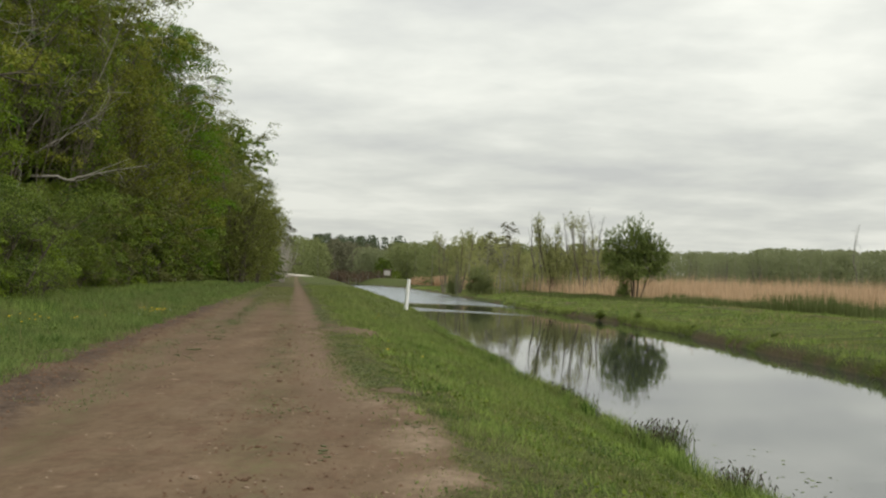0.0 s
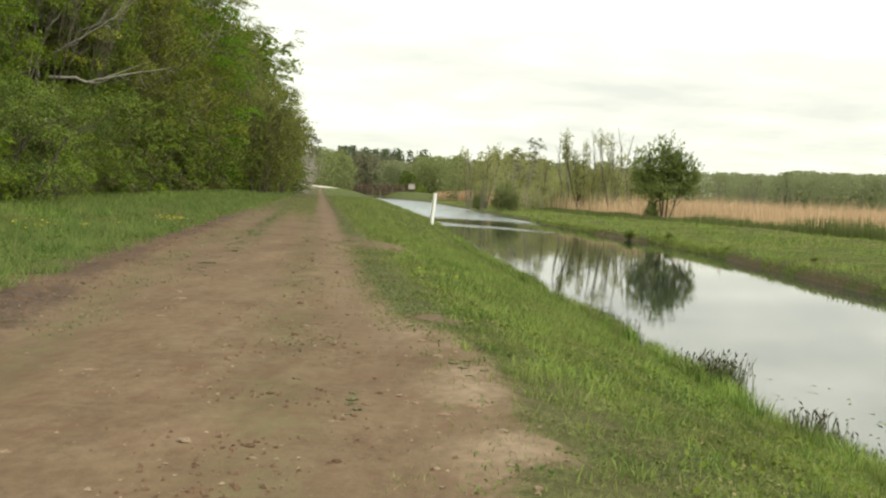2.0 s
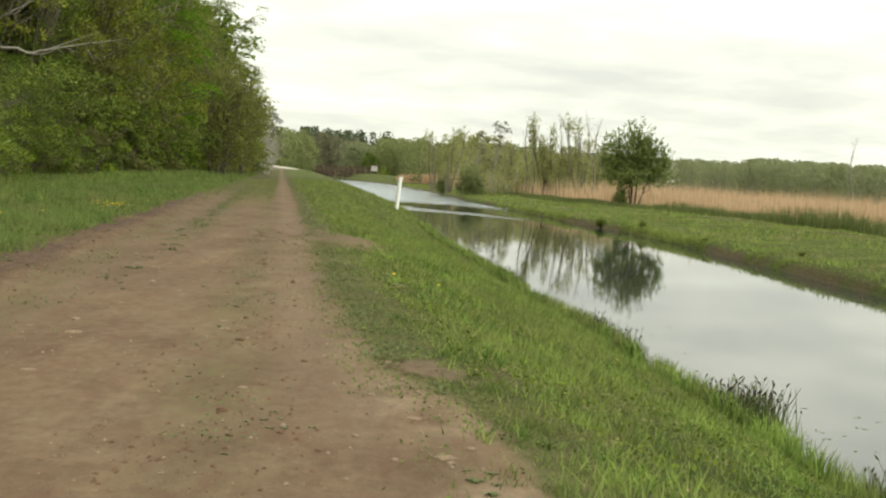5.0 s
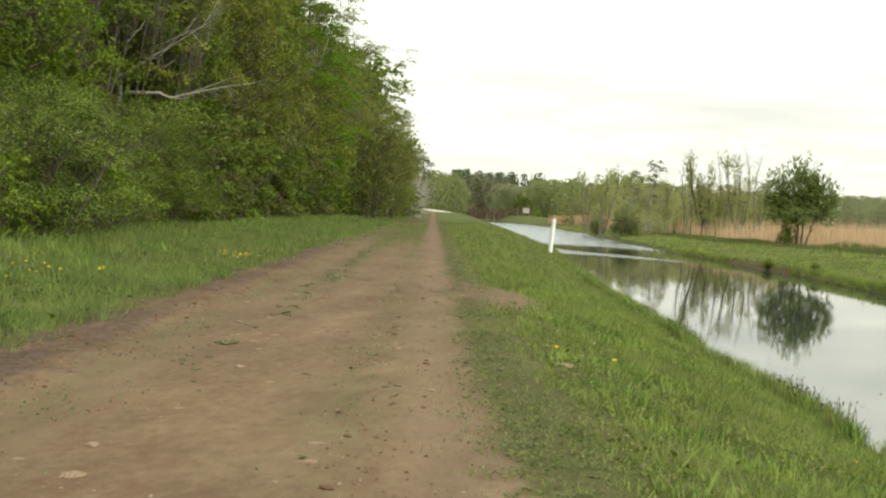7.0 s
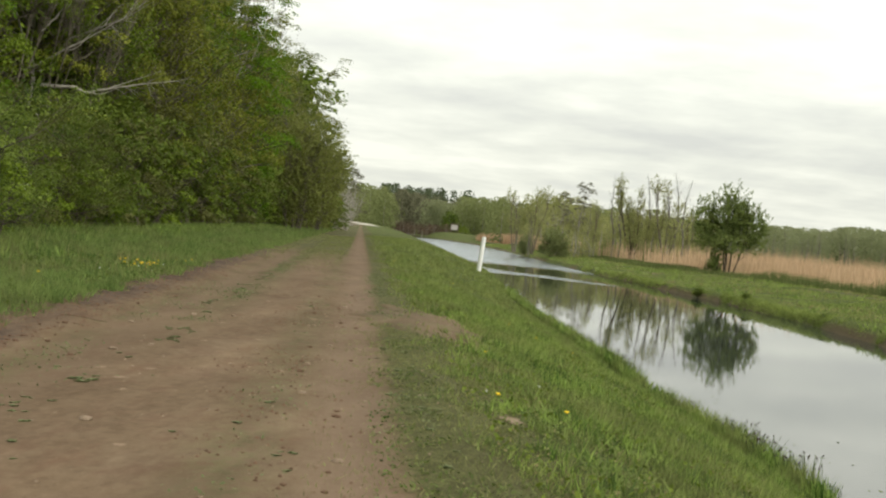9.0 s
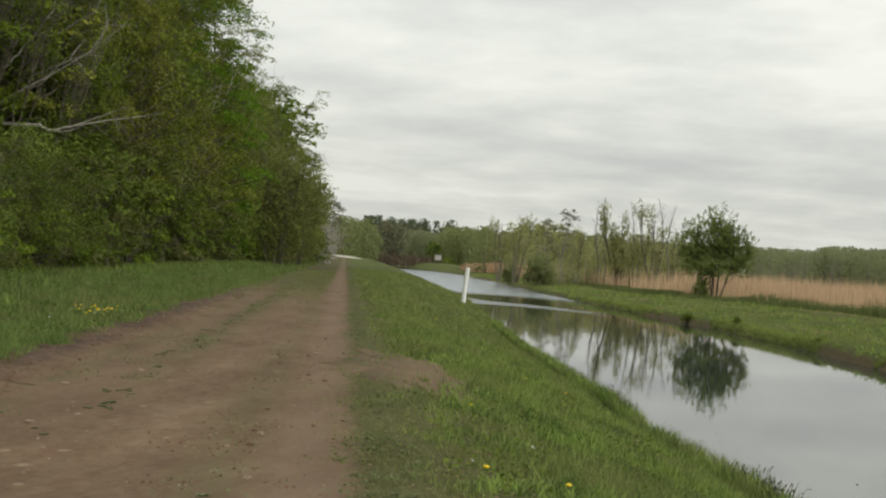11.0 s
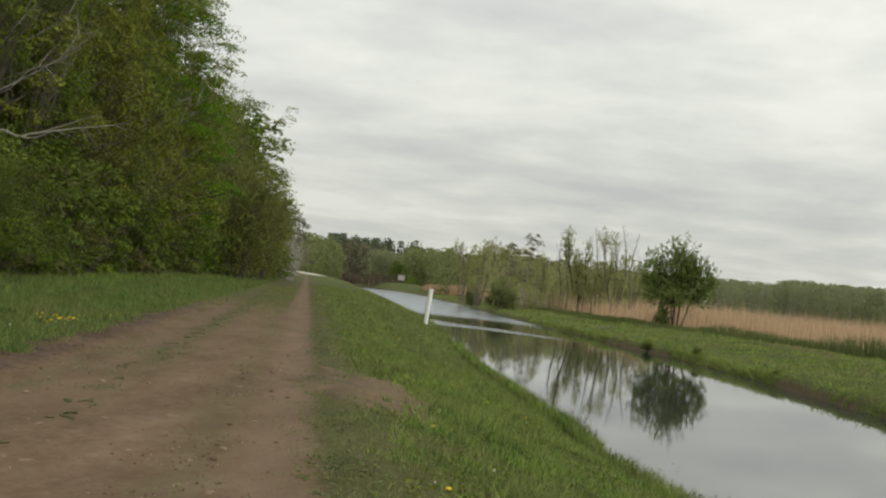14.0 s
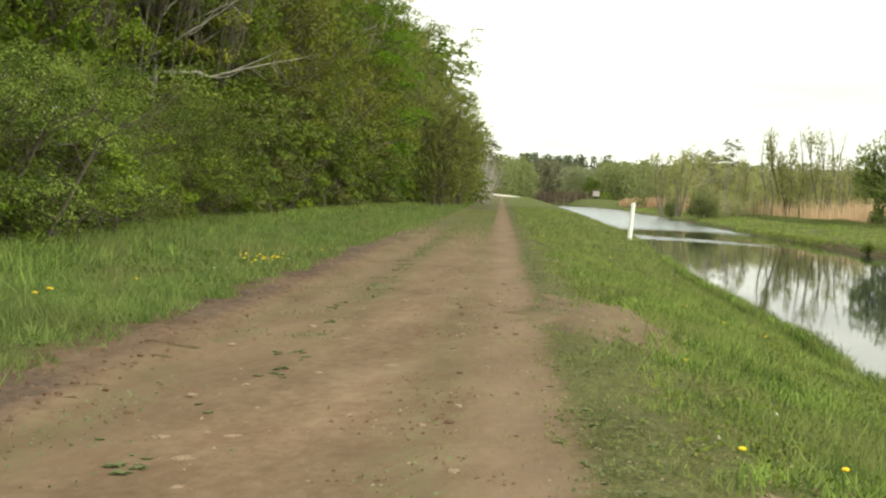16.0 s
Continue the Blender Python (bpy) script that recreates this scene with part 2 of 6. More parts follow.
# same painted shade between tufts on the track's grassy margin
d_turf = mix_node(dn, dl, 0.6, d_turf, ramp_node(dn, dl, d_tuft_shade, [(0.36, (0.2, 0.2, 0.17)), (0.64, (1.6, 1.6, 1.5))]), 'MULTIPLY')
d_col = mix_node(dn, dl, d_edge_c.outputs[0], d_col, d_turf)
d_weed = math_node(dn, dl, 'MULTIPLY', attr_node(dn, "weedy"), ramp_node(dn, dl, d_fine, [(0.40, (0, 0, 0)), (0.60, (1, 1, 1))]))
d_col = mix_node(dn, dl, d_weed, d_col, ramp_node(dn, dl, d_mid, [(0.4, (0.084, 0.079, 0.037)), (0.6, (0.136, 0.130, 0.061))]))
d_speck = noise_node(dn, dl, 55.0, 2.0, 0.5)
d_col = mix_node(dn, dl, math_node(dn, dl, 'MULTIPLY', ramp_node(dn, dl, d_speck, [(0.66, (0, 0, 0)), (0.74, (1, 1, 1))]), 0.4), d_col, (0.36, 0.26, 0.19))
d_broad = noise_node(dn, dl, 1.1, 5.0, 0.62, stretch=(1.0, 0.3, 1.0))
d_col = mix_node(dn, dl, 0.55, d_col, ramp_node(dn, dl, d_broad, [(0.34, (0.72, 0.69, 0.66)), (0.5, (1.0, 1.0, 1.0)), (0.66, (1.22, 1.21, 1.20))]), 'MULTIPLY')
dl.new(d_col, db.inputs["Base Color"])
bump_node(dn, dl, math_node(dn, dl, 'ADD', d_fine, math_node(dn, dl, 'MULTIPLY', d_speck, 0.4)), 0.5, 0.016, db)

# canal water: murky, mirror-like, ruffled by wind further along
water_mat, an, al, ab = material("canal_water", 0.03, 0.5)
ab.inputs["Base Color"].default_value = (0.034, 0.040, 0.040, 1)
ab.inputs["Specular Tint"].default_value = (0.90, 0.945, 1.0, 1)
ab.inputs["IOR"].default_value = 1.333
a_small = noise_node(an, al, 1.3, 3.0, 0.5, stretch=(0.5, 1.6, 1.0))
a_wind = noise_node(an, al, 7.0, 3.0, 0.6)
a_ruff = attr_node(an, "ruffled")
a_h = math_node(an, al, 'ADD', math_node(an, al, 'MULTIPLY', a_small, 0.022), math_node(an, al, 'MULTIPLY', math_node(an, al, 'MULTIPLY', a_wind, a_ruff), 0.35))
bump_node(an, al, a_h, 1.0, 0.05, ab)
al.new(math_node(an, al, 'ADD', math_node(an, al, 'MULTIPLY', a_ruff, 0.45), 0.5), ab.inputs["Specular IOR Level"])
al.new(math_node(an, al, 'ADD', math_node(an, al, 'MULTIPLY', a_ruff, 2.7), 1.333), ab.inputs["IOR"])
al.new(math_node(an, al, 'ADD', math_node(an, al, 'MULTIPLY', a_ruff, 0.15), 0.022), ab.inputs["Roughness"])

bark = plain_material("bark", (0.10, 0.085, 0.065), 0.92, 0.45, 5.0, 0.1, 0.5)
weed_mat = leaf_material("track_weed", (0.115, 0.140, 0.060), (0.240, 0.265, 0.130), 0.35)
bark_mid = plain_material("grey_bark", (0.15, 0.13, 0.10), 0.9, 0.4, 5.0, 0.1, 0.4)
bark_snag = plain_material("snag_bark", (0.17, 0.155, 0.135), 0.9, 0.3, 4.0, 0.1, 0.2)
bark_pale = plain_material("pale_bark", (0.30, 0.275, 0.24), 0.85, 0.35, 4.0, 0.15, 0.3)
leaf_mid = leaf_material("leaf_spring_green", (0.052, 0.090, 0.008), (0.245, 0.330, 0.038), 0.33, vary=0.6, clump=0.95)
# deep dark end stands in for shaded gaps within the shrub
leaf_shrub = leaf_material("leaf_shrub_green", (0.044, 0.076, 0.012), (0.285, 0.365, 0.076), 0.34, vary=0.7, clump=1.5)
leaf_bright = leaf_material("leaf_bright_green", (0.060, 0.128, 0.007), (0.215, 0.360, 0.026), 0.42, vary=0.3, clump=0.7)
leaf_olive = leaf_material("leaf_olive", (0.100, 0.114, 0.016), (0.360, 0.385, 0.066), 0.36, vary=0.6, clump=1.1)
leaf_brown = leaf_material("leaf_olive_brown", (0.074, 0.080, 0.022), (0.185, 0.192, 0.060), 0.32, vary=0.3, clump=1.1)
leaf_end = leaf_material("leaf_olive_bud", (0.128, 0.144, 0.036), (0.300, 0.322, 0.094), 0.42, vary=0.3, clump=1.1)
leaf_dark = leaf_material("leaf_dark_green", (0.036, 0.062, 0.009), (0.185, 0.238, 0.038), 0.3, vary=0.4, clump=1.0)
leaf_lone = leaf_material("leaf_lone_tree", (0.116, 0.158, 0.048), (0.275, 0.330, 0.104), 0.5)
# the next three far greens have distance haze painted into their pale colour
leaf_pale_hazed = leaf_material("leaf_far_pale_green", (0.235, 0.244, 0.094), (0.38, 0.388, 0.158), 0.5)
leaf_far_hazed = leaf_material("leaf_far_green", (0.245, 0.268, 0.142), (0.285, 0.308, 0.168), 0.6)
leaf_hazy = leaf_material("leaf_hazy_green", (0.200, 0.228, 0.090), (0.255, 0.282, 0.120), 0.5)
leaf_grey = leaf_material("leaf_bud_grey", (0.135, 0.135, 0.080), (0.195, 0.192, 0.120), 0.35)
needle_dark = leaf_material("needle_dark", (0.075, 0.098, 0.052), (0.105, 0.130, 0.070), 0.25)
bud_red = leaf_material("bud_reddish", (0.100, 0.072, 0.048), (0.155, 0.112, 0.076), 0.25)
grass_mat = leaf_material("grass_blade", (0.066, 0.108, 0.026), (0.375, 0.445, 0.135), 0.4, 0.65, 0.08, True, 1.1)
grass_lush = leaf_material("grass_lush", (0.062, 0.124, 0.024), (0.390, 0.510, 0.128), 0.44, 0.65, 0.08, True, 1.1)
grass_far = leaf_material("grass_far_bank", (0.140, 0.185, 0.044), (0.34, 0.405, 0.115), 0.4, 0.6, 0.1, False, 0.3)
grass_dry = leaf_material("grass_dull", (0.135, 0.130, 0.055), (0.28, 0.255, 0.125), 0.35, 0.6, 0.1, True, 1.1)
reed_tan = leaf_material("reed_dry_tan", (0.44, 0.295, 0.19), (0.74, 0.53, 0.35), 0.42, 0.8, 0.1)
reed_green = leaf_material("reed_green", (0.09, 0.115, 0.035), (0.18, 0.205, 0.08), 0.3)
rush_mat = leaf_material("rush_blade", (0.062, 0.092, 0.028), (0.205, 0.240, 0.095), 0.25)
rush_head = plain_material("rush_seed_head", (0.06, 0.045, 0.03), 0.9, 0.4, 30.0)
petal = plain_material("petal_yellow", (0.75, 0.52, 0.02), 0.6, 0.15, 40.0)
petal_white = plain_material("seed_head_white", (0.62, 0.62, 0.56), 0.9, 0.1, 40.0)
stem_mat = plain_material("stem_green", (0.09, 0.14, 0.03), 0.7, 0.2, 20.0)
stone_mat = plain_material("stone_tan", (0.27, 0.20, 0.142), 0.88, 0.35, 18.0, 0.2, 0.4)
stone_worn = plain_material("stone_dusty", (0.265, 0.190, 0.132), 0.92, 0.45, 9.0, 0.1, 0.4)
stone_dark = plain_material("clod_brown", (0.150, 0.092, 0.060), 0.95, 0.4, 18.0, 0.1, 0.5)
white_paint = plain_material("white_paint", (0.87, 0.87, 0.85), 0.45, 0.06, 3.0, 0.5)
sign_white = plain_material("sign_white", (0.46, 0.43, 0.42), 0.5, 0.08, 2.0, 0.4)
timber = plain_material("weathered_timber", (0.16, 0.13, 0.10), 0.85, 0.3, 6.0, 0.1, 0.3)
gravel_pale = plain_material("pale_gravel", (0.50, 0.46, 0.40), 0.9, 0.2, 4.0, 0.2, 0.3)
bark_bleached = plain_material("bleached_bark", (0.38, 0.35, 0.305), 0.85, 0.3, 4.0, 0.1, 0.3)
clover_mat = leaf_material("clover_leaf", (0.050, 0.085, 0.020), (0.230, 0.290, 0.090), 0.35, 0.65, 0.08, True, 1.6)
grass_meadow = leaf_material("grass_meadow", (0.076, 0.130, 0.032), (0.290, 0.385, 0.116), 0.42, 0.65, 0.08, True, 1.1)
grass_trodden = leaf_material("grass_trodden", (0.095, 0.112, 0.040), (0.385, 0.400, 0.165), 0.35, 0.65, 0.08, True, 1.6)
straw = leaf_material("straw_grass", (0.22, 0.19, 0.085), (0.42, 0.36, 0.18), 0.35, 0.7, 0.08)

# ---- lie of the land: u runs across the track, which heads slightly to the left of +y ----
SLANT = 0.143
WATER_Z = -1.67


def u_of(x, y):
    return x + SLANT * y


def left_shore(y):
    return np.interp(y, [-100, 15, 20, 24, 29, 33, 42, 50, 56, 64, 79, 104, 118, 200, 350, 430, 520], [6.4, 6.45, 6.6, 6.8, 7.05, 7.25, 7.4, 7.65, 7.9, 8.15, 9.05, 10.7, 11.6, 14.0, 17.0, 16.0, 8.0])


def right_shore(y):
    return np.interp(y, [-100, 0, 43, 54, 80, 98, 141, 172, 250, 350, 430, 520], [17.0, 17.5, 19.6, 20.9, 23.6, 24.4, 24.6, 25.8, 29.0, 31.5, 26.0, 16.0]) + 0.5 * (vnoise(y, 0 * np.asarray(y, float), 5.0, 31) - 0.5)


def land(x, y):
    """Height of the ground."""
    x, y = np.asarray(x, float), np.asarray(y, float)
    u = u_of(x, y)
    ul, ur = left_shore(y) + 0.5 * (vnoise(y, 0 * y, 2.5, 5) - 0.5), right_shore(y)
    field = 0.04 + 0.22 * smooth(-u, 2.2, 9.0) + 0.5 * smooth(-u, 12, 60)
    field = field + 0.05 * (vnoise(x, y, 1.6, 1) - 0.5) + 0.05 * (vnoise(x, y, 0.5, 2) - 0.5)
    track = -0.03 * np.exp(-((u - 0.9) / 0.35) ** 2) - 0.03 * np.exp(-((u + 1.6) / 0.45) ** 2) + 0.008 * (vnoise(x, y, 0.9, 3) - 0.5)
    left = np.where(u < -2.8, field, track + 0.04 * smooth(-u, 1.6, 2.8) + (0.06 * (vnoise(x, y, 0.3, 8) - 0.5) + 0.05 * (vnoise(x, y, 0.14, 18) - 0.5)) * smooth(-u, 1.7, 2.1))
    d = ul - u
    wide = np.minimum(ul - 1.5, 6.5)
    verge = -np.interp(d / wide, [0, 0.16, 0.29, 0.59, 0.83, 1.0], [1.70, 1.36, 1.04, 0.46, 0.12, 0.0]) + (0.05 * (vnoise(x, y, 1.1, 4) - 0.5) + 0.06 * (vnoise(x, y, 0.4, 6) - 0.5)) * smooth(u, 1.7, 3.0) * smooth(d, 0.0, 0.8)
    bed = -1.72 - np.minimum(1.3, 0.45 * np.minimum(u - ul, ur - u))
    e = u - ur
    far = np.interp(e, [0, 0.25, 0.6, 4.0, 9.0, 11.0, 13.5, 18.0, 24.0, 80.0], [-1.72, -1.36, -1.16, -0.95, -0.60, -0.50, -0.55, -0.95, -1.1, -1.1])
    far = far + 0.16 * (vnoise(x, y, 2.3, 7) - 0.5) * smooth(e, 0.0, 1.5)
    far = far + 1.4 * smooth(y, 395, 450) * smooth(e, 1, 6) * (1 - smooth(e, 30, 50))
    z = np.where(u < 1.7, left, np.where(d > 0, np.where(d > wide, 0.0 * u, verge), np.where(e < 0, bed, far)))
    rise = 1.5 * smooth(y, 240, 410) * (1 - smooth(u, 3, 14))
    return z + rise


def right_edge(y):
    return np.interp(y, [-20, 9.8, 10.35, 10.65, 11.0, 11.3, 11.8, 12.7, 13.5, 15.1, 16.6, 18.8, 21.4, 60, 200, 400], [1.2, 1.2, 1.32, 1.72, 1.70, 1.50, 1.54, 1.70, 1.70, 1.76, 1.26, 1.18, 1.12, 1.14, 1.15, 1.0])


def ground_sheet():
    cols_left = np.concatenate([-np.geomspace(2600, 20, 22), np.arange(-19, -9, 1.0), np.arange(-9, 1.7, 0.22)])
    verge_t = np.linspace(0, 1, 36)[:-1]
    canal_t = np.linspace(0, 1, 14)
    bank_e = np.concatenate([[0.12, 0.25, 0.4, 0.6, 1.0], np.arange(1.5, 26, 0.7), np.geomspace(28, 2600, 26)])
    rows_y = np.concatenate([-np.geomspace(600, 20, 10), np.arange(-15, 8, 2.0), np.arange(8, 46, 0.36), np.arange(46, 110, 0.8), np.arange(110, 240, 2.0), np.geomspace(242, 3000, 46)])
    vs = []
    for y in rows_y:
        ul = float(left_shore(y)) + 0.5 * (float(vnoise(np.array([y]), np.array([0.0]), 2.5, 5)[0]) - 0.5)
        ur = float(right_shore(y))
        u = np.concatenate([cols_left, 1.7 + verge_t * (ul - 1.7), ul + canal_t * (ur - ul), ur + bank_e])
        vs.append(np.stack([u - SLANT * y, np.full_like(u, y)], 1))
    n = len(vs[0])
    xy = np.concatenate(vs)
    z = land(xy[:, 0], xy[:, 1])
    u = u_of(xy[:, 0], xy[:, 1])
    ul, ur = left_shore(xy[:, 1]), right_shore(xy[:, 1])
    brink = right_edge(xy[:, 1]) + 0.5 * (vnoise(xy[:, 0], xy[:, 1], 0.7, 12) - 0.5)
    worn = np.clip(smooth(u, -3.3, -2.8) * (1 - smooth(u, brink - 0.1, brink + 1.0)), 0, 1)
    worn = np.maximum(worn, 0.45 * smooth(-u, 7.5, 9.0) * (u > -60))
    e = u - ur
    worn = np.maximum(worn, 0.55 * np.exp(-((e - 10.8) / 0.8) ** 2))
    slip = 1 - smooth(xy[:, 1], 62, 84)
    mud = np.maximum((1 - smooth(np.abs(e - 0.05), 0.1, 0.36 + 0.12 * slip)) * 0.9 * smooth(0.5 * vnoise(xy[:, 0], xy[:, 1], 1.2, 9) + 0.5 * vnoise(xy[:, 0], xy[:, 1], 6.0, 10), 0.38 - 0.06 * slip, 0.62 - 0.06 * slip), 1.0 * ((u > ul) & (u < ur)))
    r, c = np.meshgrid(np.arange(len(rows_y) - 1), np.arange(n - 1), indexing="ij")
    i = (r * n + c).ravel()
    faces = np.stack([i, i + 1, i + n + 1, i + n], 1)
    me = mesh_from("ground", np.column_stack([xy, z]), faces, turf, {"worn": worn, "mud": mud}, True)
    return tagged(new("ground", me), "uneven green grassland with banks and worn soil", "ground", kind="structure")


ground = ground_sheet()


def water_sheet():
    rows_y = np.concatenate([np.arange(-100, 60, 5.0), np.arange(60, 200, 1.5), np.arange(200, 525, 4.0)])
    t = np.linspace(0, 1, 28)
    vs = []
    for y in rows_y:
        a, b = float(left_shore(y)) - 0.6, float(right_shore(y)) + 0.5
        u = a + t * (b - a)
        vs.append(np.stack([u - SLANT * y, np.full_like(u, y), np.full_like(u, WATER_Z)], 1))
    co = np.concatenate(vs)
    y, u = co[:, 1], u_of(co[:, 0], co[:, 1])
    across = (u - left_shore(y)) / (right_shore(y) - left_shore(y))
    edge = y + 14 * (across - 0.5) + 10 * (vnoise(co[:, 0], y, 9.0, 41) - 0.5)
    ruffled = smooth(edge, 132, 150) + 0.9 * smooth(edge, 108, 111) * (1 - smooth(edge, 117 - 7 * smooth(across, 0.3, 0.8), 121 - 8 * smooth(across, 0.3, 0.8))) * (1 - smooth(across, 0.62, 0.84))
    ruffled = np.clip(ruffled * (1 - smooth(y, 400, 440)), 0, 1)
    n = len(t)
    r, c = np.meshgrid(np.arange(len(rows_y) - 1), np.arange(n - 1), indexing="ij")
    i = (r * n + c).ravel()
    me = mesh_from("canal_water", co, np.stack([i, i + 1, i + n + 1, i + n], 1), water_mat, {"ruffled": ruffled}, True)
    return tagged(new("water", me), "still grey canal water mirroring trees and sky", "water", kind="structure")


water = water_sheet()


def strip_sheet(name, y0, y1, step, u0, u1, cols, mat, lift, label, category, marks=None):
    """A strip of surface laid on the land, with ragged edges that dip into it."""
    ys = np.arange(y0, y1, step) if np.isscalar(step) else step
    t = np.linspace(0, 1, cols)
    co = []
    for y in ys:
        wob = lambda s: 0.55 * (float(vnoise(np.array([y]), np.array([s * 9.0]), 1.7, 11 + s)[0]) - 0.5) + 0.3 * (float(vnoise(np.array([y]), np.array([s * 5.0]), 0.5, 15 + s)[0]) - 0.5)
        a, b = u0(y) + wob(1), u1(y) + wob(2)
        u = a + t * (b - a)
        x = u - SLANT * y
        z = land(x, np.full_like(x, y)) + lift - 0.07 * (t < 0.001) - 0.07 * (t > 0.999)
        co.append(np.stack([x, np.full_like(x, y), z], 1))
    co = np.concatenate(co)
    n = cols
    r, c = np.meshgrid(np.arange(len(ys) - 1), np.arange(n - 1), indexing="ij")
    i = (r * n + c).ravel()
    attrs = marks(co[:, 0], co[:, 1]) if marks else {"pale": np.zeros(len(co)), "dark": np.zeros(len(co)), "weedy": np.zeros(len(co)), "rut": np.zeros(len(co)), "edge": np.zeros(len(co))}
    me = mesh_from(name, co, np.stack([i, i + 1, i + n + 1, i + n], 1), mat, attrs, True)
    return tagged(new(name, me), label, category, kind="structure")


def track_right(y):
    return float(right_edge(y)) + 1.25


def track_marks(x, y):
    u = u_of(x, y)
    wide, small = vnoise(x, y, 1.3, 21), vnoise(x, y, 0.35, 22)
    rim = np.interp(y, [12, 15.5, 20, 28], [-1.70, -1.84, -2.04, -2.16])
    dark = (1 - smooth(u + 0.25 * (small - 0.5), rim - 0.22, rim + 0.08)) * (0.35 + 0.65 * smooth(0.6 * wide + 0.4 * small, 0.25, 0.6))
    weedy = np.exp(-((u + 1.05) / 0.35) ** 2) * smooth(y, 24, 36) * 0.9 + 0.75 * np.exp(-((u - 0.25) / 0.26) ** 2) * (0.4 + 0.6 * smooth(wide, 0.2, 0.6))
    weedy = np.maximum(weedy, 0.75 * np.exp(-((u - rim - 0.3) / 0.2) ** 2) * smooth(0.5 * small + 0.5 * wide, 0.25, 0.6))
    weedy = np.maximum(weedy, 0.9 * smooth(y, 46, 82) * (1 - smooth(u, 0.3, 0.65)))
    weedy = np.maximum(weedy, smooth(y, 90, 180) * 0.8)
    pale = 0.9 * smooth(u, 0.9, 1.5) * (1 - smooth(y, 17.5, 20.5)) * smooth(0.5 * wide + 0.5 * small, 0.35, 0.6)
    pale = np.maximum(pale, 0.14 * smooth(small, 0.55, 0.8) * (1 - smooth(np.abs(u + 0.1), 0.4, 1.0)))
    pale = pale * (1 - smooth(u, right_edge(y) - 0.3, right_edge(y) + 0.3))
    rut = np.exp(-((u - 0.88) / 0.27) ** 4) * smooth(y, 12, 20) + 0.35 * np.exp(-((u + 1.55) / 0.3) ** 4)
    edge = np.maximum(smooth(u, right_edge(y) - 0.38, right_edge(y) + 0.4), 0.6 * (1 - smooth(u, -3.0, -2.7)))
    edge = np.maximum(edge, 0.8 * smooth(y, 40, 78) * (1 - smooth(u, 0.25, 0.6)))
    return {"edge": edge, "rut": np.clip(rut, 0, 1), "pale": pale, "dark": np.clip(dark, 0, 1), "weedy": np.clip(weedy, 0, 1)}


track_rows = np.concatenate([np.arange(-20, 8, 2.0), np.arange(8, 48, 0.16), np.arange(48, 120, 0.7), np.arange(120, 330, 3.0)])
strip_sheet("road", 0, 0, track_rows, lambda y: -2.95, track_right, 56, dirt, 0.018, "brown packed dirt track with ruts, stones and weeds", "dirt track", track_marks)


def bare_patch(name, cx, cy, rx, ry, seed, pale):
    n, rings = 96, 7
    co, attr, edge, dark, weedy = [], [], [], [], []
    for k in range(rings + 1):
        for j in range(n):
            a = 2 * math.pi * j / n
            wob = 0.55 + 0.6 * float(vnoise(np.array([3 * math.cos(a)]), np.array([3 * math.sin(a)]), 0.8, seed)[0]) + 0.45 * float(vnoise(np.array([3 * math.cos(a)]), np.array([3 * math.sin(a)]), 0.25, seed + 1)[0])
            f = k / rings
            u, y = cx + rx * f * wob * math.cos(a), cy + ry * f * wob * math.sin(a)
            x = u - SLANT * y
            co.append((x, y, float(land(x, y)) + 0.032 - (0.05 if k == rings else 0)))
            attr.append(pale)
            dark.append(0.5 * float(smooth(vnoise(x, y, 0.5, seed + 2), 0.35, 0.75)))
            weedy.append(0.2 + 0.6 * float(smooth(vnoise(x, y, 0.35, seed + 3), 0.4, 0.7)))
            edge.append(max(0.0, (f - 0.45) / 0.55) * float(smooth(u, 1.0, 1.7)))
    faces = [(k * n + j, k * n + (j + 1) % n, (k + 1) * n + (j + 1) % n, (k + 1) * n + j) for k in range(rings) for j in range(n)]
    me = mesh_from(name, co, faces, dirt, {"pale": attr, "dark": dark, "weedy": weedy, "rut": [0] * len(co), "edge": edge}, True)
    return tagged(new(name, me), "bare stony patch of pale dirt in the grass", "bare soil", kind="structure")


PATCHES = [(1.95, 32.3, 0.95, 2.9, 51, 0.05), (1.64, 16.7, 0.28, 0.42, 55, 0.15), (2.1, 23.6, 0.12, 0.2, 57, 0.9), (28.7, 134.0, 1.1, 3.0, 59, 1.0)]
for i, p in enumerate(PATCHES):
    bare_patch("soil_patch_%d" % (i + 1), *p)

# pale gravel lane where the track turns off far ahead
lane = []
for f in np.linspace(0, 1, 24):
    y = 335 + 80 * f
    u = 3.2 - 9.5 * f
    lane.append((u - SLANT * y, y))
lane_co, lane_f = [], []
for i, (x, y) in enumerate(lane):
    for s in (-2.6, 2.6):
        lane_co.append((x + s, y, float(land(x + s, y)) + 0.08))
    if i:
        lane_f.append((2 * i - 2, 2 * i - 1, 2 * i + 1, 2 * i))
tagged(new("gravel_lane", mesh_from("gravel_lane", lane_co, lane_f, gravel_pale)), "pale gravel lane bending away in the distance", "lane", kind="structure")


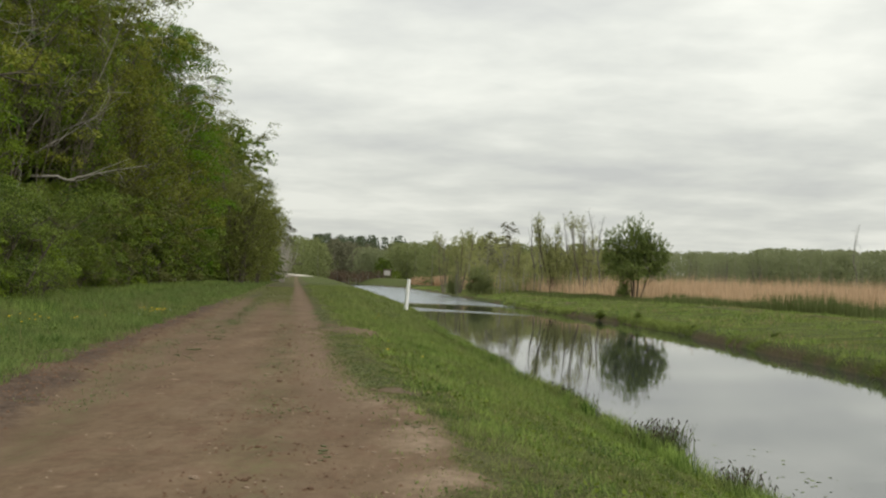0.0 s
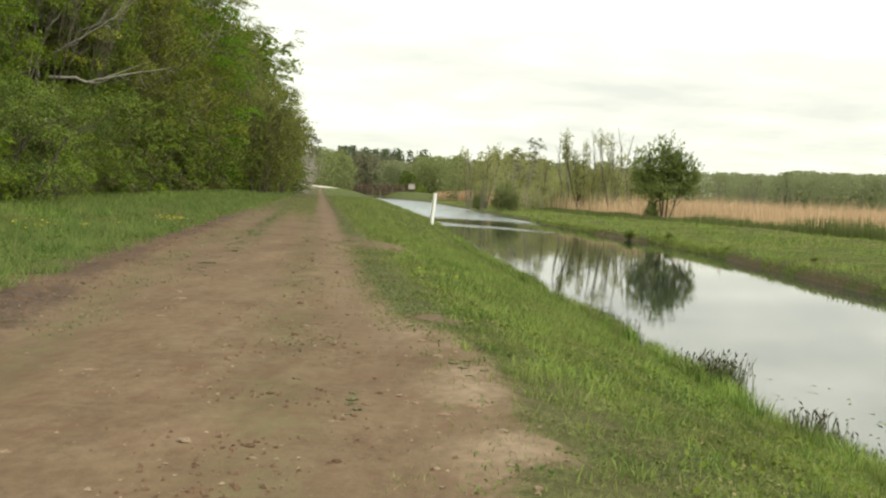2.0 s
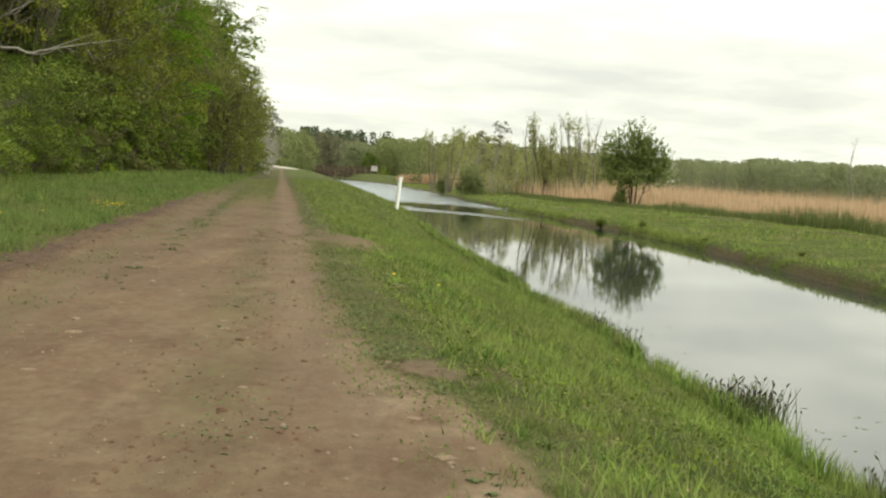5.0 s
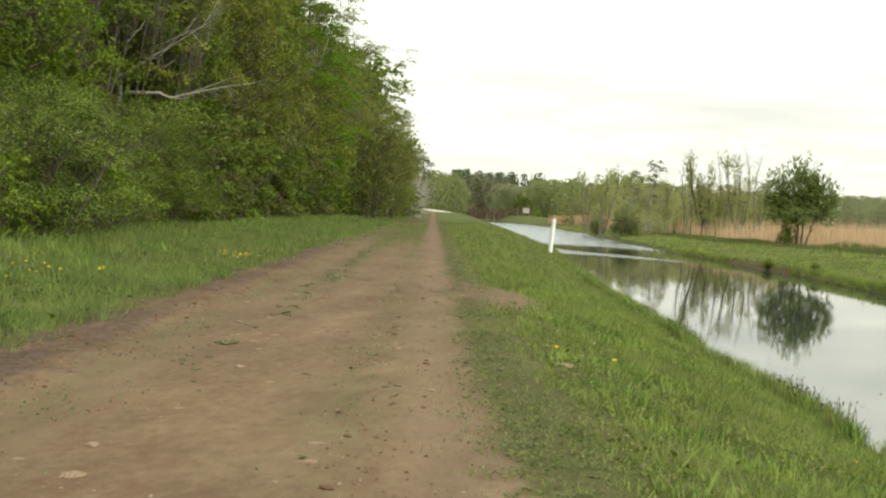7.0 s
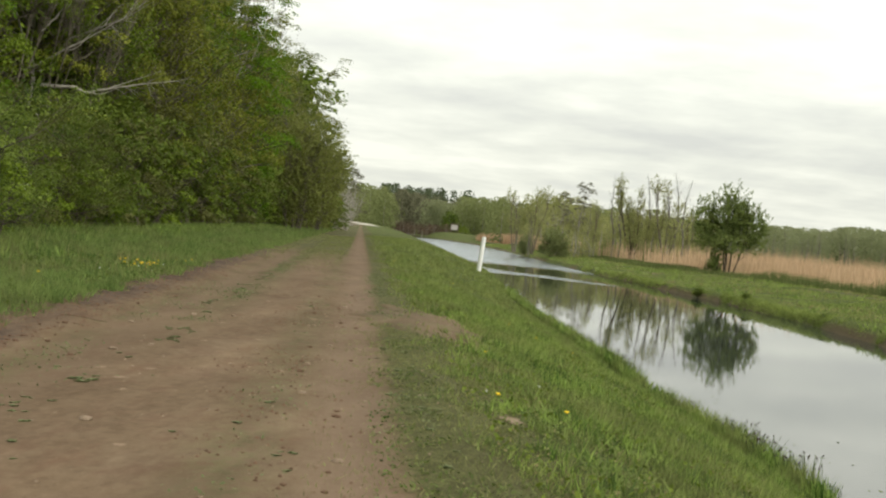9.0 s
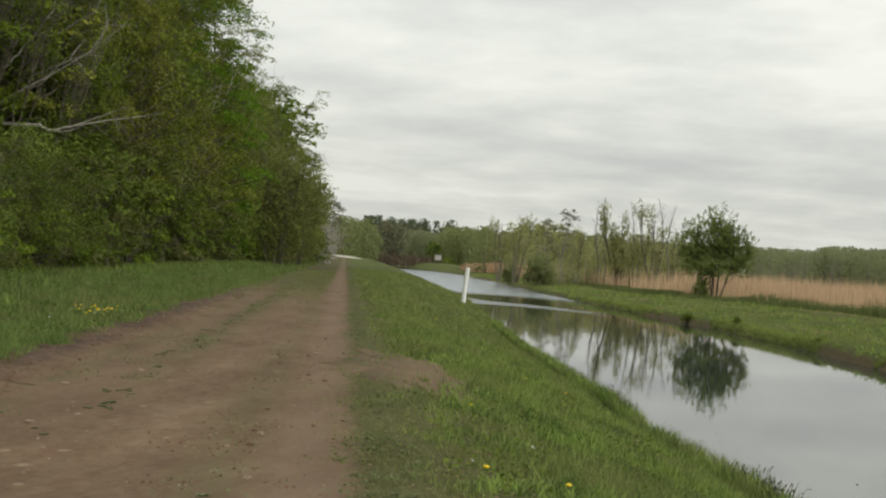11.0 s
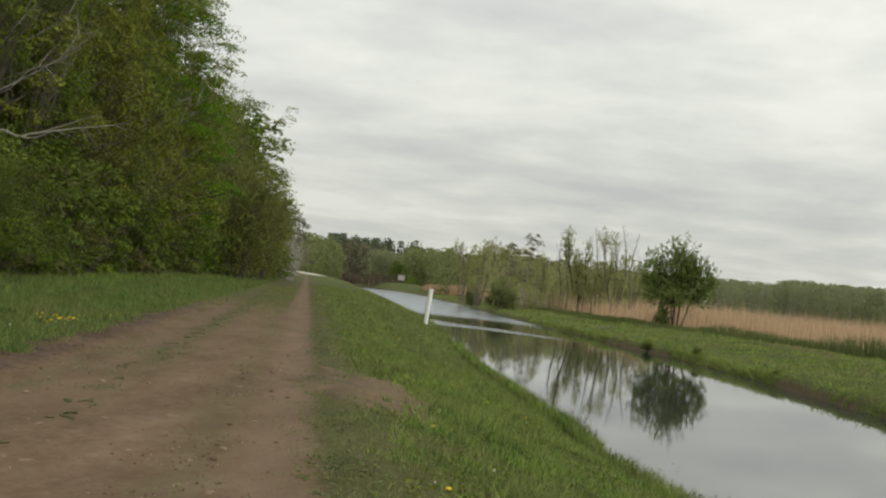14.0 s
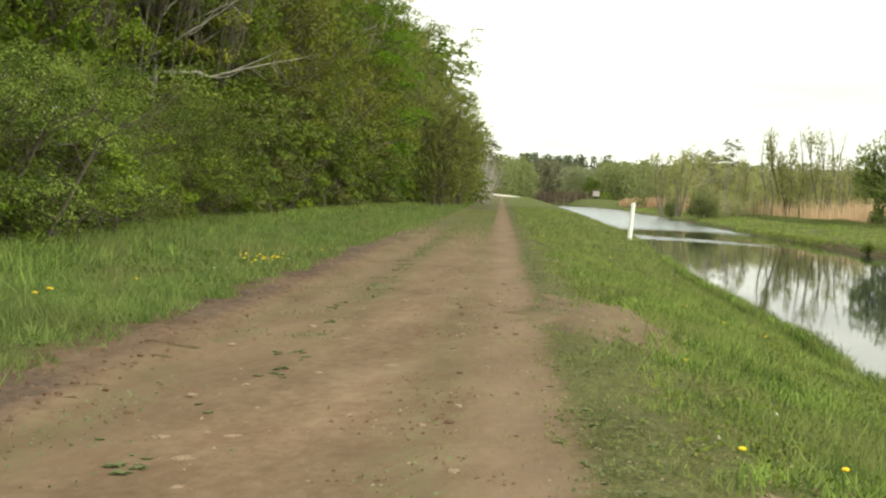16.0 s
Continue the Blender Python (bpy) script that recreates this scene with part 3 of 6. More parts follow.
# ---- trees ----
class Wood:
    def __init__(self):
        self.v, self.f, self.n = [], [], 0

    def tube(self, points, radii, sides=5):
        points = np.asarray(points, float)
        tang = np.gradient(points, axis=0)
        tang /= np.linalg.norm(tang, axis=1)[:, None] + 1e-9
        ref = np.array([0.31, 0.17, 0.93])
        a = np.cross(tang, ref)
        a /= np.linalg.norm(a, axis=1)[:, None] + 1e-9
        b = np.cross(tang, a)
        ang = np.linspace(0, 2 * math.pi, sides, endpoint=False)
        ring = points[:, None, :] + np.asarray(radii)[:, None, None] * (np.cos(ang)[None, :, None] * a[:, None, :] + np.sin(ang)[None, :, None] * b[:, None, :])
        self.v.append(ring.reshape(-1, 3))
        k = len(points)
        r, c = np.meshgrid(np.arange(k - 1), np.arange(sides), indexing="ij")
        r, c = r.ravel(), c.ravel()
        d = (c + 1) % sides
        self.f.append(self.n + np.stack([r * sides + c, r * sides + d, (r + 1) * sides + d, (r + 1) * sides + c], 1))
        self.n += k * sides

    def mesh(self, name, mat):
        return mesh_from(name, np.concatenate(self.v), np.concatenate(self.f), mat, None, True)


def leaf_quads(g, centres, size, flat=0.4, out=None):
    """A small rhombic leaf at each centre, turned at random; out: the way that it tends to face."""
    n = len(centres)
    nor = g.normal(size=(n, 3)) * (1.0 if out is None else 0.55)
    if out is None:
        nor[:, 2] = np.abs(nor[:, 2]) + flat
    else:
        nor += out
    nor /= np.linalg.norm(nor, axis=1)[:, None]
    a = np.cross(nor, g.normal(size=(n, 3)))
    a /= np.linalg.norm(a, axis=1)[:, None]
    b = np.cross(nor, a)
    s = (size * g.uniform(0.6, 1.3, n))[:, None]
    q = np.stack([centres - a * s * 0.5, centres + b * s * 0.3 - nor * s * 0.06, centres + a * s * 0.5, centres - b * s * 0.3 - nor * s * 0.06], 1)
    return q.reshape(-1, 3), np.arange(4 * n).reshape(n, 4)


def tree_meshes(name, seed, H, R, trunk_r, low, limbs, twigs, leaves, size, wood_mat, leaf_mat, stems=1, up=0.5, sag=0.0, wobble=0.35, twig_sides=3, tops=1.0, puffs=3, puff=1.15, spray=0.5, tier=0.75, flat=0.62):
    g = np.random.default_rng(seed)
    wood, cen, out = Wood(), [], []
    for s in range(stems):
        lean = g.normal(0, 0.05 if stems == 1 else 0.22, 2)
        k = 9
        f = np.linspace(0, 1, k)
        hs = H * (1 if s == 0 else g.uniform(0.7, 0.95))
        start = np.zeros(2) if stems == 1 else g.normal(0, 0.35, 2)
        sway = np.cumsum(g.normal(0, wobble * hs / 40, (k, 2)), 0)
        path = np.column_stack([start[None] + lean[None] * hs * f[:, None] + sway - sway[0], hs * f])
        path[0, 2] = -0.3
        wood.tube(path, trunk_r * (1 - 0.93 * f ** 1.1) * np.where(f == 0, 1.35, 1), 7)
        turn = g.uniform(0, 6.28)
        for i in range(limbs // stems):
            h = low + (0.985 - low) * ((i + g.uniform(0, 0.9)) / (limbs // stems))
            base = np.array([np.interp(h, f, path[:, c]) for c in range(3)])
            turn += 2.4 + g.normal(0, 0.5)
            prof = math.sqrt(max(0.05, 1 - ((h - 0.45) / 0.62) ** 2)) * (tops if h > 0.7 else 1)
            length = R * prof * g.uniform(0.65, 1.15)
            el = up * (0.35 + 1.3 * h) + g.normal(0, 0.15)
            dr = np.array([math.cos(turn) * math.cos(el), math.sin(turn) * math.cos(el), math.sin(el)])
            m = 6
            t = np.linspace(0, 1, m)
            bend = np.cumsum(g.normal(0, 0.06 * length, (m, 3)), 0)
            lp = base + dr * length * t[:, None] + bend - bend[0]
            lp[:, 2] += (0.12 * length * t ** 2) - sag * length * t ** 2
            lp[:, 2] = np.maximum(lp[:, 2], 0.15 + 0.2 * t)
            r0 = max(0.02, trunk_r * (1 - h) * 0.5 + 0.012)
            wood.tube(lp, r0 * (1 - 0.85 * t), 5)
            for j in range(twigs):
                q = g.uniform(0.25, 1.0)
                tb_ = np.array([np.interp(q, t, lp[:, c]) for c in range(3)])
                td = dr * 0.7 + g.normal(0, 0.65, 3) + np.array([0, 0, 0.15 - sag])
                td /= np.linalg.norm(td)
                tl_ = (0.22 + 0.2 * g.random()) * max(length, 1.2)
                tp = tb_ + td * tl_ * np.array([0, 0.55, 1.0])[:, None] + np.array([[0, 0, 0], g.normal(0, 0.06 * tl_, 3), [0, 0, -sag * 0.3 * tl_]])
                tp[:, 2] = np.maximum(tp[:, 2], 0.1)
                wood.tube(tp, np.array([r0 * 0.32, r0 * 0.2, 0.004]) + 0.004, twig_sides)
            if leaves:
                for j in range(puffs):
                    q = g.uniform(0.5, 1.05) if j else 1.0
                    pc = np.array([np.interp(q, t, lp[:, c]) for c in range(3)]) + g.normal(0, 0.12 * length, 3) * (j > 0)
                    pr = puff * g.uniform(0.65, 1.25) * (0.6 + 0.4 * prof)
                    nn = max(1, int(leaves * twigs / puffs / 14))
                    dv = g.normal(size=(nn, 3))
                    dv[:, 2] = np.where(g.random(nn) < 0.7, np.abs(dv[:, 2]), dv[:, 2])
                    dv /= np.linalg.norm(dv, axis=1)[:, None]
                    sc = pc + dv * (pr * (1.05 - 0.55 * g.random(nn) ** 2))[:, None] * np.array([1, 1, flat])
                    w2 = sc - np.array([path[4, 0], path[4, 1], 0.4 * hs])
                    w2 /= np.linalg.norm(w2, axis=1)[:, None] + 1e-6
                    up_ = 0.45 * dv + 0.5 * w2 + np.array([0, 0, tier])
                    up_ /= np.linalg.norm(up_, axis=1)[:, None]
                    sc, up_ = np.repeat(sc, 14, 0), np.repeat(up_, 14, 0)
                    wide_ = spray * np.repeat(g.uniform(0.6, 1.3, nn), 14)
                    off = g.normal(0, 1, (len(sc), 3))
                    off -= up_ * np.sum(off * up_, 1)[:, None]
                    off *= (wide_ * np.sqrt(g.random(len(sc))))[:, None] / (np.linalg.norm(off, axis=1)[:, None] + 1e-6)
                    c = sc + off - up_ * (0.35 * np.sum(off * off, 1) / wide_)[:, None] + g.normal(0, 0.12 * spray, (len(sc), 3))
                    c[:, 2] = np.maximum(c[:, 2], 0.06 + 0.1 * g.random(len(c)))
                    cen.append(c)
                    out.append(up_ + 0.25 * off / spray)
    trunk = wood.mesh(name + "_wood", wood_mat)
    crown = None
    if cen:
        v, fc = leaf_quads(g, np.concatenate(cen), size, 0.4, np.concatenate(out))
        crown = mesh_from(name + "_leaves", v, fc, leaf_mat)
    return trunk, crown


def lobed_meshes(name, seed, lobes, trunk_r, sprays, per, size, wood_mat, leaf_mat, reach=0.8, rise=0.7, foot=0.12, twig=0.35):
    """A tree by the masses of its crown: lobes of (x, y, z, half width, half height), each on its own stem."""
    g = np.random.default_rng(seed)
    wood, cen, out = Wood(), [], []
    bulk = np.array([l[3] * l[4] for l in lobes])
    for (x, y, z, rx, rz), share in zip(lobes, bulk / bulk.sum()):
        f = np.linspace(0, 1, 9)
        top = z + 0.8 * rz
        sway = np.cumsum(g.normal(0, 0.02 * top, (9, 2)), 0) * f[:, None]
        path = np.column_stack([x * (foot + (1 - foot) * f ** 0.8) + sway[:, 0], y * (foot + (1 - foot) * f ** 0.8) + sway[:, 1], -0.3 + (top + 0.3) * f])
        thick = trunk_r * (0.55 + 0.45 * top / max(l[2] + 0.8 * l[4] for l in lobes))
        wood.tube(path, thick * (1 - 0.94 * f), 6)
        n = max(3, int(sprays * share))
        d = g.normal(size=(n, 3))
        d /= np.linalg.norm(d, axis=1)[:, None]
        r = 1 - 0.62 * g.random(n) ** 1.6
        lump = 0.60 + 0.75 * vnoise(d[:, 0] * 3 + 7 * z, d[:, 1] * 3 + d[:, 2] * 4, 1.0, seed)
        c = np.array([x, y, z]) + d * np.array([rx, rx, rz]) * (r * lump)[:, None]
        c[:, 2] = np.maximum(c[:, 2], 0.15 + 0.3 * g.random(n))
        ax = d * 0.7 + g.normal(0, 0.35, (n, 3)) + np.array([0, 0, rise])
        ax /= np.linalg.norm(ax, axis=1)[:, None]
        ln = reach * g.uniform(0.5, 1.35, n)
        for i in range(n):
            if g.random() < twig:
                q = min(0.97, max(0.12, (c[i, 2] / top) - g.uniform(0.08, 0.3)))
                b = np.array([np.interp(q, f, path[:, k]) for k in range(3)])
                e = c[i] + ax[i] * ln[i]
                m = 0.5 * (b + c[i]) + np.array([0, 0, -0.06 * np.linalg.norm(c[i] - b)])
                wood.tube([b, m, c[i], e], np.array([0.34, 0.22, 0.12, 0.04]) * thick * 0.6 + 0.004, 3)
        t = g.random((n, per))
        off = g.normal(0, 1, (n, per, 3)) * (0.20 * ln[:, None] * (1.1 - 0.8 * t))[:, :, None]
        p = c[:, None] + ax[:, None] * (ln[:, None] * (t - 0.25))[:, :, None] + off
        cen.append(p.reshape(-1, 3))
        out.append((0.6 * np.repeat(d, per, 0) + np.array([0, 0, 0.4])))
    v, fc = leaf_quads(g, np.concatenate(cen), size, 0.4, np.concatenate(out))
    v[:, 2] = np.maximum(v[:, 2], 0.03)
    return wood.mesh(name + "_wood", wood_mat), mesh_from(name + "_leaves", v, fc, leaf_mat)


def tree_kind(name, label, category, meshes, crown_label=""):
    """A tree standing at the origin, to be copied; its first place is set by the caller."""
    root = new(name)
    root.empty_display_size = 0.5
    tagged(root, label, category)
    part("trunk", meshes[0], root)
    if meshes[1]:
        part("crown", meshes[1], root, crown_label)
    return root


class Grove:
    """Sets one tree kind at many places: the first place takes the tree itself, the others copies of it."""

    def __init__(self, root, group):
        self.root, self.used = root, False
        tagged(root, group=group)

    def put(self, x, y, turn, s, sz=None, z=None):
        m = scaled(x, y, float(land(x, y)) - 0.05 if z is None else z, turn, s, sz)
        if not self.used:
            self.used = True
            self.root.matrix_basis = m
            return self.root
        ob = self.root
        made = {}
        for o in (ob, *ob.children_recursive):
            made[o] = o.copy()
            scene.collection.objects.link(made[o])
            made[o].parent = made.get(o.parent, o.parent)
        made[ob].matrix_basis = m
        return made[ob]


EDGE = "trees along the wood's edge"
kinds = [
    Grove(tree_kind("tree", "tall spring-green tree with dense foliage at the wood's edge", "tree", tree_meshes("oak", 11, 17, 5.2, 0.26, 0.2, 40, 6, 130, 0.13, bark, leaf_mid, puffs=3, puff=0.95, spray=0.36)), EDGE),
    Grove(tree_kind("tree", "bright green leafy tree at the wood's edge", "tree", tree_meshes("maple", 12, 16, 4.8, 0.22, 0.2, 40, 6, 130, 0.13, bark, leaf_bright, puffs=3, puff=0.95, spray=0.36)), EDGE),
    Grove(tree_kind("tree", "olive-green tree in young leaf with pale bare branches", "tree", tree_meshes("ash", 13, 17, 5.2, 0.22, 0.2, 40, 6, 135, 0.125, bark_mid, leaf_olive, puffs=3, puff=0.9, wobble=0.5, spray=0.36)), EDGE),
    Grove(tree_kind("tree", "dark green broad tree at the wood's edge", "tree", tree_meshes("elm", 14, 15, 5.4, 0.25, 0.2, 40, 6, 130, 0.13, bark, leaf_dark, puffs=3, puff=1.0, spray=0.36)), EDGE),
]
along_kinds = [
    Grove(tree_kind("tree", "tall spring-green tree further along the wood's edge", "tree", tree_meshes("oak_b", 15, 17, 5.2, 0.26, 0.10, 38, 4, 120, 0.165, bark, leaf_mid, puffs=3, puff=1.0, spray=0.38)), EDGE),
    Grove(tree_kind("tree", "bright green maple further along the wood's edge", "tree", tree_meshes("maple_b", 16, 16, 4.8, 0.22, 0.08, 42, 4, 140, 0.165, bark, leaf_bright, puffs=3, puff=1.0, spray=0.38)), EDGE),
    Grove(tree_kind("tree", "olive-green tree further along the wood's edge", "tree", tree_meshes("ash_b", 17, 17, 5.0, 0.22, 0.12, 38, 4, 115, 0.16, bark_mid, leaf_olive, puffs=3, puff=0.95, wobble=0.5, spray=0.38)), EDGE),
    Grove(tree_kind("tree", "dark green tree further along the wood's edge", "tree", tree_meshes("elm_b", 18, 15, 5.4, 0.25, 0.06, 38, 4, 120, 0.165, bark, leaf_dark, puffs=3, puff=1.05, spray=0.38)), EDGE),
    Grove(tree_kind("tree", "olive-brown tree in bud near the end of the wood", "tree", tree_meshes("brown_b", 20, 15, 4.8, 0.22, 0.06, 38, 4, 130, 0.14, bark_mid, leaf_end, puffs=3, puff=1.0, wobble=0.4, spray=0.36)), EDGE),
]
half_bare = Grove(tree_kind("tree", "leaning half-bare tree with long pale grey branches", "tree", tree_meshes("half_bare", 19, 15, 6.0, 0.17, 0.35, 24, 7, 20, 0.14, bark_pale, leaf_olive, wobble=0.9, up=0.75, puff=0.9, spray=0.45)), EDGE)
back_kinds = [
    Grove(tree_kind("tree", "tall green tree deeper in the wood", "tree", tree_meshes("inner", 21, 18, 5.5, 0.24, 0.36, 22, 1, 84, 0.7, bark, leaf_mid, puff=1.6, spray=1.0)), "trees deeper in the wood"),
    Grove(tree_kind("tree", "tall dark green tree deeper in the wood", "tree", tree_meshes("inner_dark", 22, 18, 5.5, 0.24, 0.34, 22, 1, 84, 0.7, bark, leaf_dark, puff=1.6, spray=1.0)), "trees deeper in the wood"),
]
SH = "shrubs along the wood's edge"
shrub_kinds = [
    Grove(tree_kind("shrub", "dense green shrub at the foot of the wood", "shrub", tree_meshes("shrub", 31, 3.6, 2.2, 0.06, 0.04, 28, 4, 125, 0.074, bark, leaf_shrub, stems=4, puff=0.55, puffs=2, spray=0.3)), SH),
    Grove(tree_kind("shrub", "olive-brown brushy shrub with bare twigs", "shrub", tree_meshes("brush", 32, 3.5, 2.3, 0.05, 0.04, 28, 3, 140, 0.066, bark_mid, leaf_brown, stems=5, puff=0.55, puffs=2, spray=0.3)), SH),
    Grove(tree_kind("shrub", "dark green shrub under the trees", "shrub", tree_meshes("thicket", 33, 3.2, 2.4, 0.06, 0.03, 28, 4, 120, 0.076, bark, leaf_dark, stems=4, puff=0.58, puffs=2, spray=0.3)), SH),
]
# sprays of small pale blossom on the green shrub
g_b = np.random.default_rng(39)
shrub_crown = next(o for o in shrub_kinds[0].root.children if o.name.startswith("crown"))
leaf_co = np.empty(3 * len(shrub_crown.data.vertices), np.float32)
shrub_crown.data.vertices.foreach_get("co", leaf_co)
leaf_co = leaf_co.reshape(-1, 3)
leaf_co = leaf_co[leaf_co[:, 2] > 1.2]
spots = leaf_co[g_b.integers(0, len(leaf_co), 26)]
spots = np.repeat(spots, 7, 0) + g_b.normal(0, 0.06, (26 * 7, 3)) + np.array([0, 0, 0.03])
v, f = leaf_quads(g_b, spots.astype(float), 0.04, 0.8)
tagged(part("blossom", mesh_from("blossom", v, f, petal_white), shrub_kinds[0].root, "small pale white blossom"), kind="stuff")
coarse_shrubs = [
    Grove(tree_kind("shrub", "green shrub further along the wood's foot", "shrub", tree_meshes("shrub_b", 34, 3.6, 2.3, 0.06, 0.04, 20, 2, 84, 0.19, bark, leaf_mid, stems=4, puff=0.7, spray=0.34)), SH),
    Grove(tree_kind("shrub", "olive-brown shrub further along the wood's foot", "shrub", tree_meshes("brush_b", 35, 3.4, 2.3, 0.05, 0.04, 20, 2, 72, 0.18, bark_mid, leaf_brown, stems=4, puff=0.7, spray=0.34)), SH),
    Grove(tree_kind("shrub", "dark green shrub further along the wood's foot", "shrub", tree_meshes("thicket_b", 36, 3.3, 2.4, 0.06, 0.03, 20, 2, 84, 0.19, bark, leaf_dark, stems=4, puff=0.72, spray=0.34)), SH),
]
g0 = np.random.default_rng(5)


def edge_u(y):
    return float(np.interp(y, [20, 36, 47, 70, 120, 160, 195], [-8.6, -8.2, -9.4, -9.4, -8.8, -6.2, -2.6]))


y = 35.0
i = 0
while y < 196:
    u = edge_u(y) - float(np.interp(y, [40, 45, 60, 66, 105], [4.3, 6.2, 6.2, 4.6, 2.6])) + g0.uniform(-0.7, 0.7)
    s = g0.uniform(0.88, 1.1) * (1.0 if y > 60 else 0.95)
    if y > 165:
        s *= 0.85
    (kinds if y < 64 else along_kinds)[(2, 3, 0, 1, 2, 0)[i % 6] if y < 64 else (2, 0, 2, 3)[i % 4] if y < 98 else 1 if y < 111 else (4, 3, 4, 2)[i % 4]].put(u - SLANT * y, y, g0.uniform(0, 6.28), s, s * g0.uniform(0.95, 1.1))
    y += g0.uniform(4.2, 6.0) * (1 + 0.25 * (y > 110))
    i += 1
along_kinds[1].put(edge_u(104) - 1.6 - SLANT * 104, 104.0, 1.0, 1.12, 1.22)
along_kinds[2].put(edge_u(92) - 2.2 - SLANT * 92, 92.0, 2.0, 1.1, 1.2)
kinds[2].put(-13.2 - SLANT * 68, 68.0, 2.6, 0.95)
kinds[2].put(-14.0 - SLANT * 75, 75.0, 0.6, 1.0)
y = 24.0
while y < 200:
    for off in (8.0, 14.5, 20.5) if y < 75 else (8.0, 14.5):
        yy = y + g0.uniform(-2.5, 2.5)
        u = edge_u(yy) - off + g0.uniform(-1, 1)
        back_kinds[int(g0.integers(0, 2))].put(u - SLANT * yy, yy, g0.uniform(0, 6.28), g0.uniform(0.9, 1.12))
    y += 7.5
y = 33.0
i = 0
while y < 192:
    u = edge_u(y) - 0.3 + g0.uniform(-0.6, 0.5)
    s = g0.uniform(0.85, 1.35) * (0.64 if y < 45 else 0.72 if y < 61 else 1.0)
    (shrub_kinds if y < 58 else coarse_shrubs)[(0, 0, 1, 0)[i % 4] if y < 45 else (2, 1, 2, 1)[i % 4] if y < 62 else (2, 2, 1, 1, 0, 2, 1)[i % 7]].put(u - SLANT * y, y, g0.uniform(0, 6.28), s)
    y += g0.uniform(1.7, 2.7) * (1 + 0.25 * (y > 100))
    i += 1
for u, y, s, t in [(-14.6, 46.0, 1.0, 0.4), (-14.8, 52.0, 1.05, 2.2), (-11.4, 100.0, 1.12, 1.0)]:
    half_bare.put(u - SLANT * y, y, t, s)


def dead_limb(tree_ob, points, r, seed):
    """A long pale dead limb that reaches out of a tree's crown, forks and ends in fine twigs."""
    g = np.random.default_rng(seed)
    w = Wood()
    t, k = np.linspace(0, 1, 16), np.linspace(0, 1, len(points))
    p = np.column_stack([np.interp(t, k, [q[c] for q in points]) for c in range(3)]) + g.normal(0, 0.02, (16, 3))
    w.tube(p, r * (1 - 0.78 * t), 7)
    s = np.linspace(0, 1, 6)
    fork = p[5] + np.outer(s, (p[15] - p[5]) * 0.42) + np.column_stack([0 * s, -0.1 * s, -0.22 * np.sin(3.1 * s)])
    w.tube(fork, 0.5 * r * (1 - 0.8 * s), 5)
    fork = p[9] + np.outer(s, (p[15] - p[9]) * 0.8) + np.column_stack([0 * s, -0.1 * s, 0.45 * s])
    w.tube(fork, 0.4 * r * (1 - 0.8 * s), 5)
    for _ in range(16):
        b = p[int(g.integers(10, 16))]
        d = np.array([g.uniform(0.2, 0.9), g.normal(0, 0.2), g.normal(0.1, 0.28)])
        w.tube(b + np.outer(s, d) + np.column_stack([0 * s, 0 * s, -0.15 * s ** 2]), 0.12 * r * (1 - 0.8 * s) + 0.003, 3)
    return part("dead_limb", w.mesh("dead_limb", bark_bleached), tree_ob, "long bleached dead limb")


sapling_bright = Grove(tree_kind("tree", "slender bright green sapling hanging over the meadow's edge", "tree", lobed_meshes("sapling", 141, [(0, 0, 7.2, 1.3, 3.0), (0.5, -0.5, 4.4, 1.1, 1.8), (-0.3, -0.8, 2.2, 0.8, 1.4)], 0.09, 260, 15, 0.17, bark, leaf_bright, 0.7, 0.1)), EDGE)
for u, y, s in ((-8.3, 117.5, 1.0), (-8.5, 122.0, 0.9), (-8.9, 112.0, 1.15)):
    sapling_bright.put(u - SLANT * y, y, 0.4 * y, s)
droop = Grove(tree_kind("tree", "yellow-green tree with layered drooping branches", "tree", lobed_meshes("droop", 142, [(0, 0, 8.6, 2.4, 1.3), (1.0, -0.8, 6.6, 2.9, 0.9), (1.2, -0.6, 4.9, 2.6, 0.8), (-1.2, -0.5, 5.6, 2.0, 0.8), (0.6, 0.2, 3.2, 2.2, 0.7)], 0.13, 560, 15, 0.15, bark_mid, leaf_olive, 0.8, -0.12)), EDGE)
for u, y, s in ((-9.6, 90.0, 1.0), (-9.2, 101.0, 1.1), (-10.6, 79.0, 0.95)):
    droop.put(u - SLANT * y, y, 0.15 * (y - 90), s)

end_tree = Grove(tree_kind("tree", "olive-brown rounded tree at the end of the wood", "tree", lobed_meshes("end_tree", 143, [(0, 0, 6.2, 3.3, 4.3), (1.9, 0, 7.4, 2.3, 2.7), (-2.2, 0.5, 9.6, 3.0, 4.0), (0.9, -0.4, 2.8, 2.4, 2.6), (-1.5, -1.0, 3.4, 2.6, 3.2)], 0.2, 1500, 15, 0.2, bark_mid, leaf_end, 0.8, 0.5, 0.3, 0.12)), EDGE)
for x, y, turn, s in ((-27.4, 158.0, 0.0, 1.0), (-24.4, 141.0, 0.3, 0.9), (-30.0, 172.0, -0.2, 0.95), (-23.8, 128.0, 0.1, 0.95)):
    end_tree.put(x, y, turn, s)

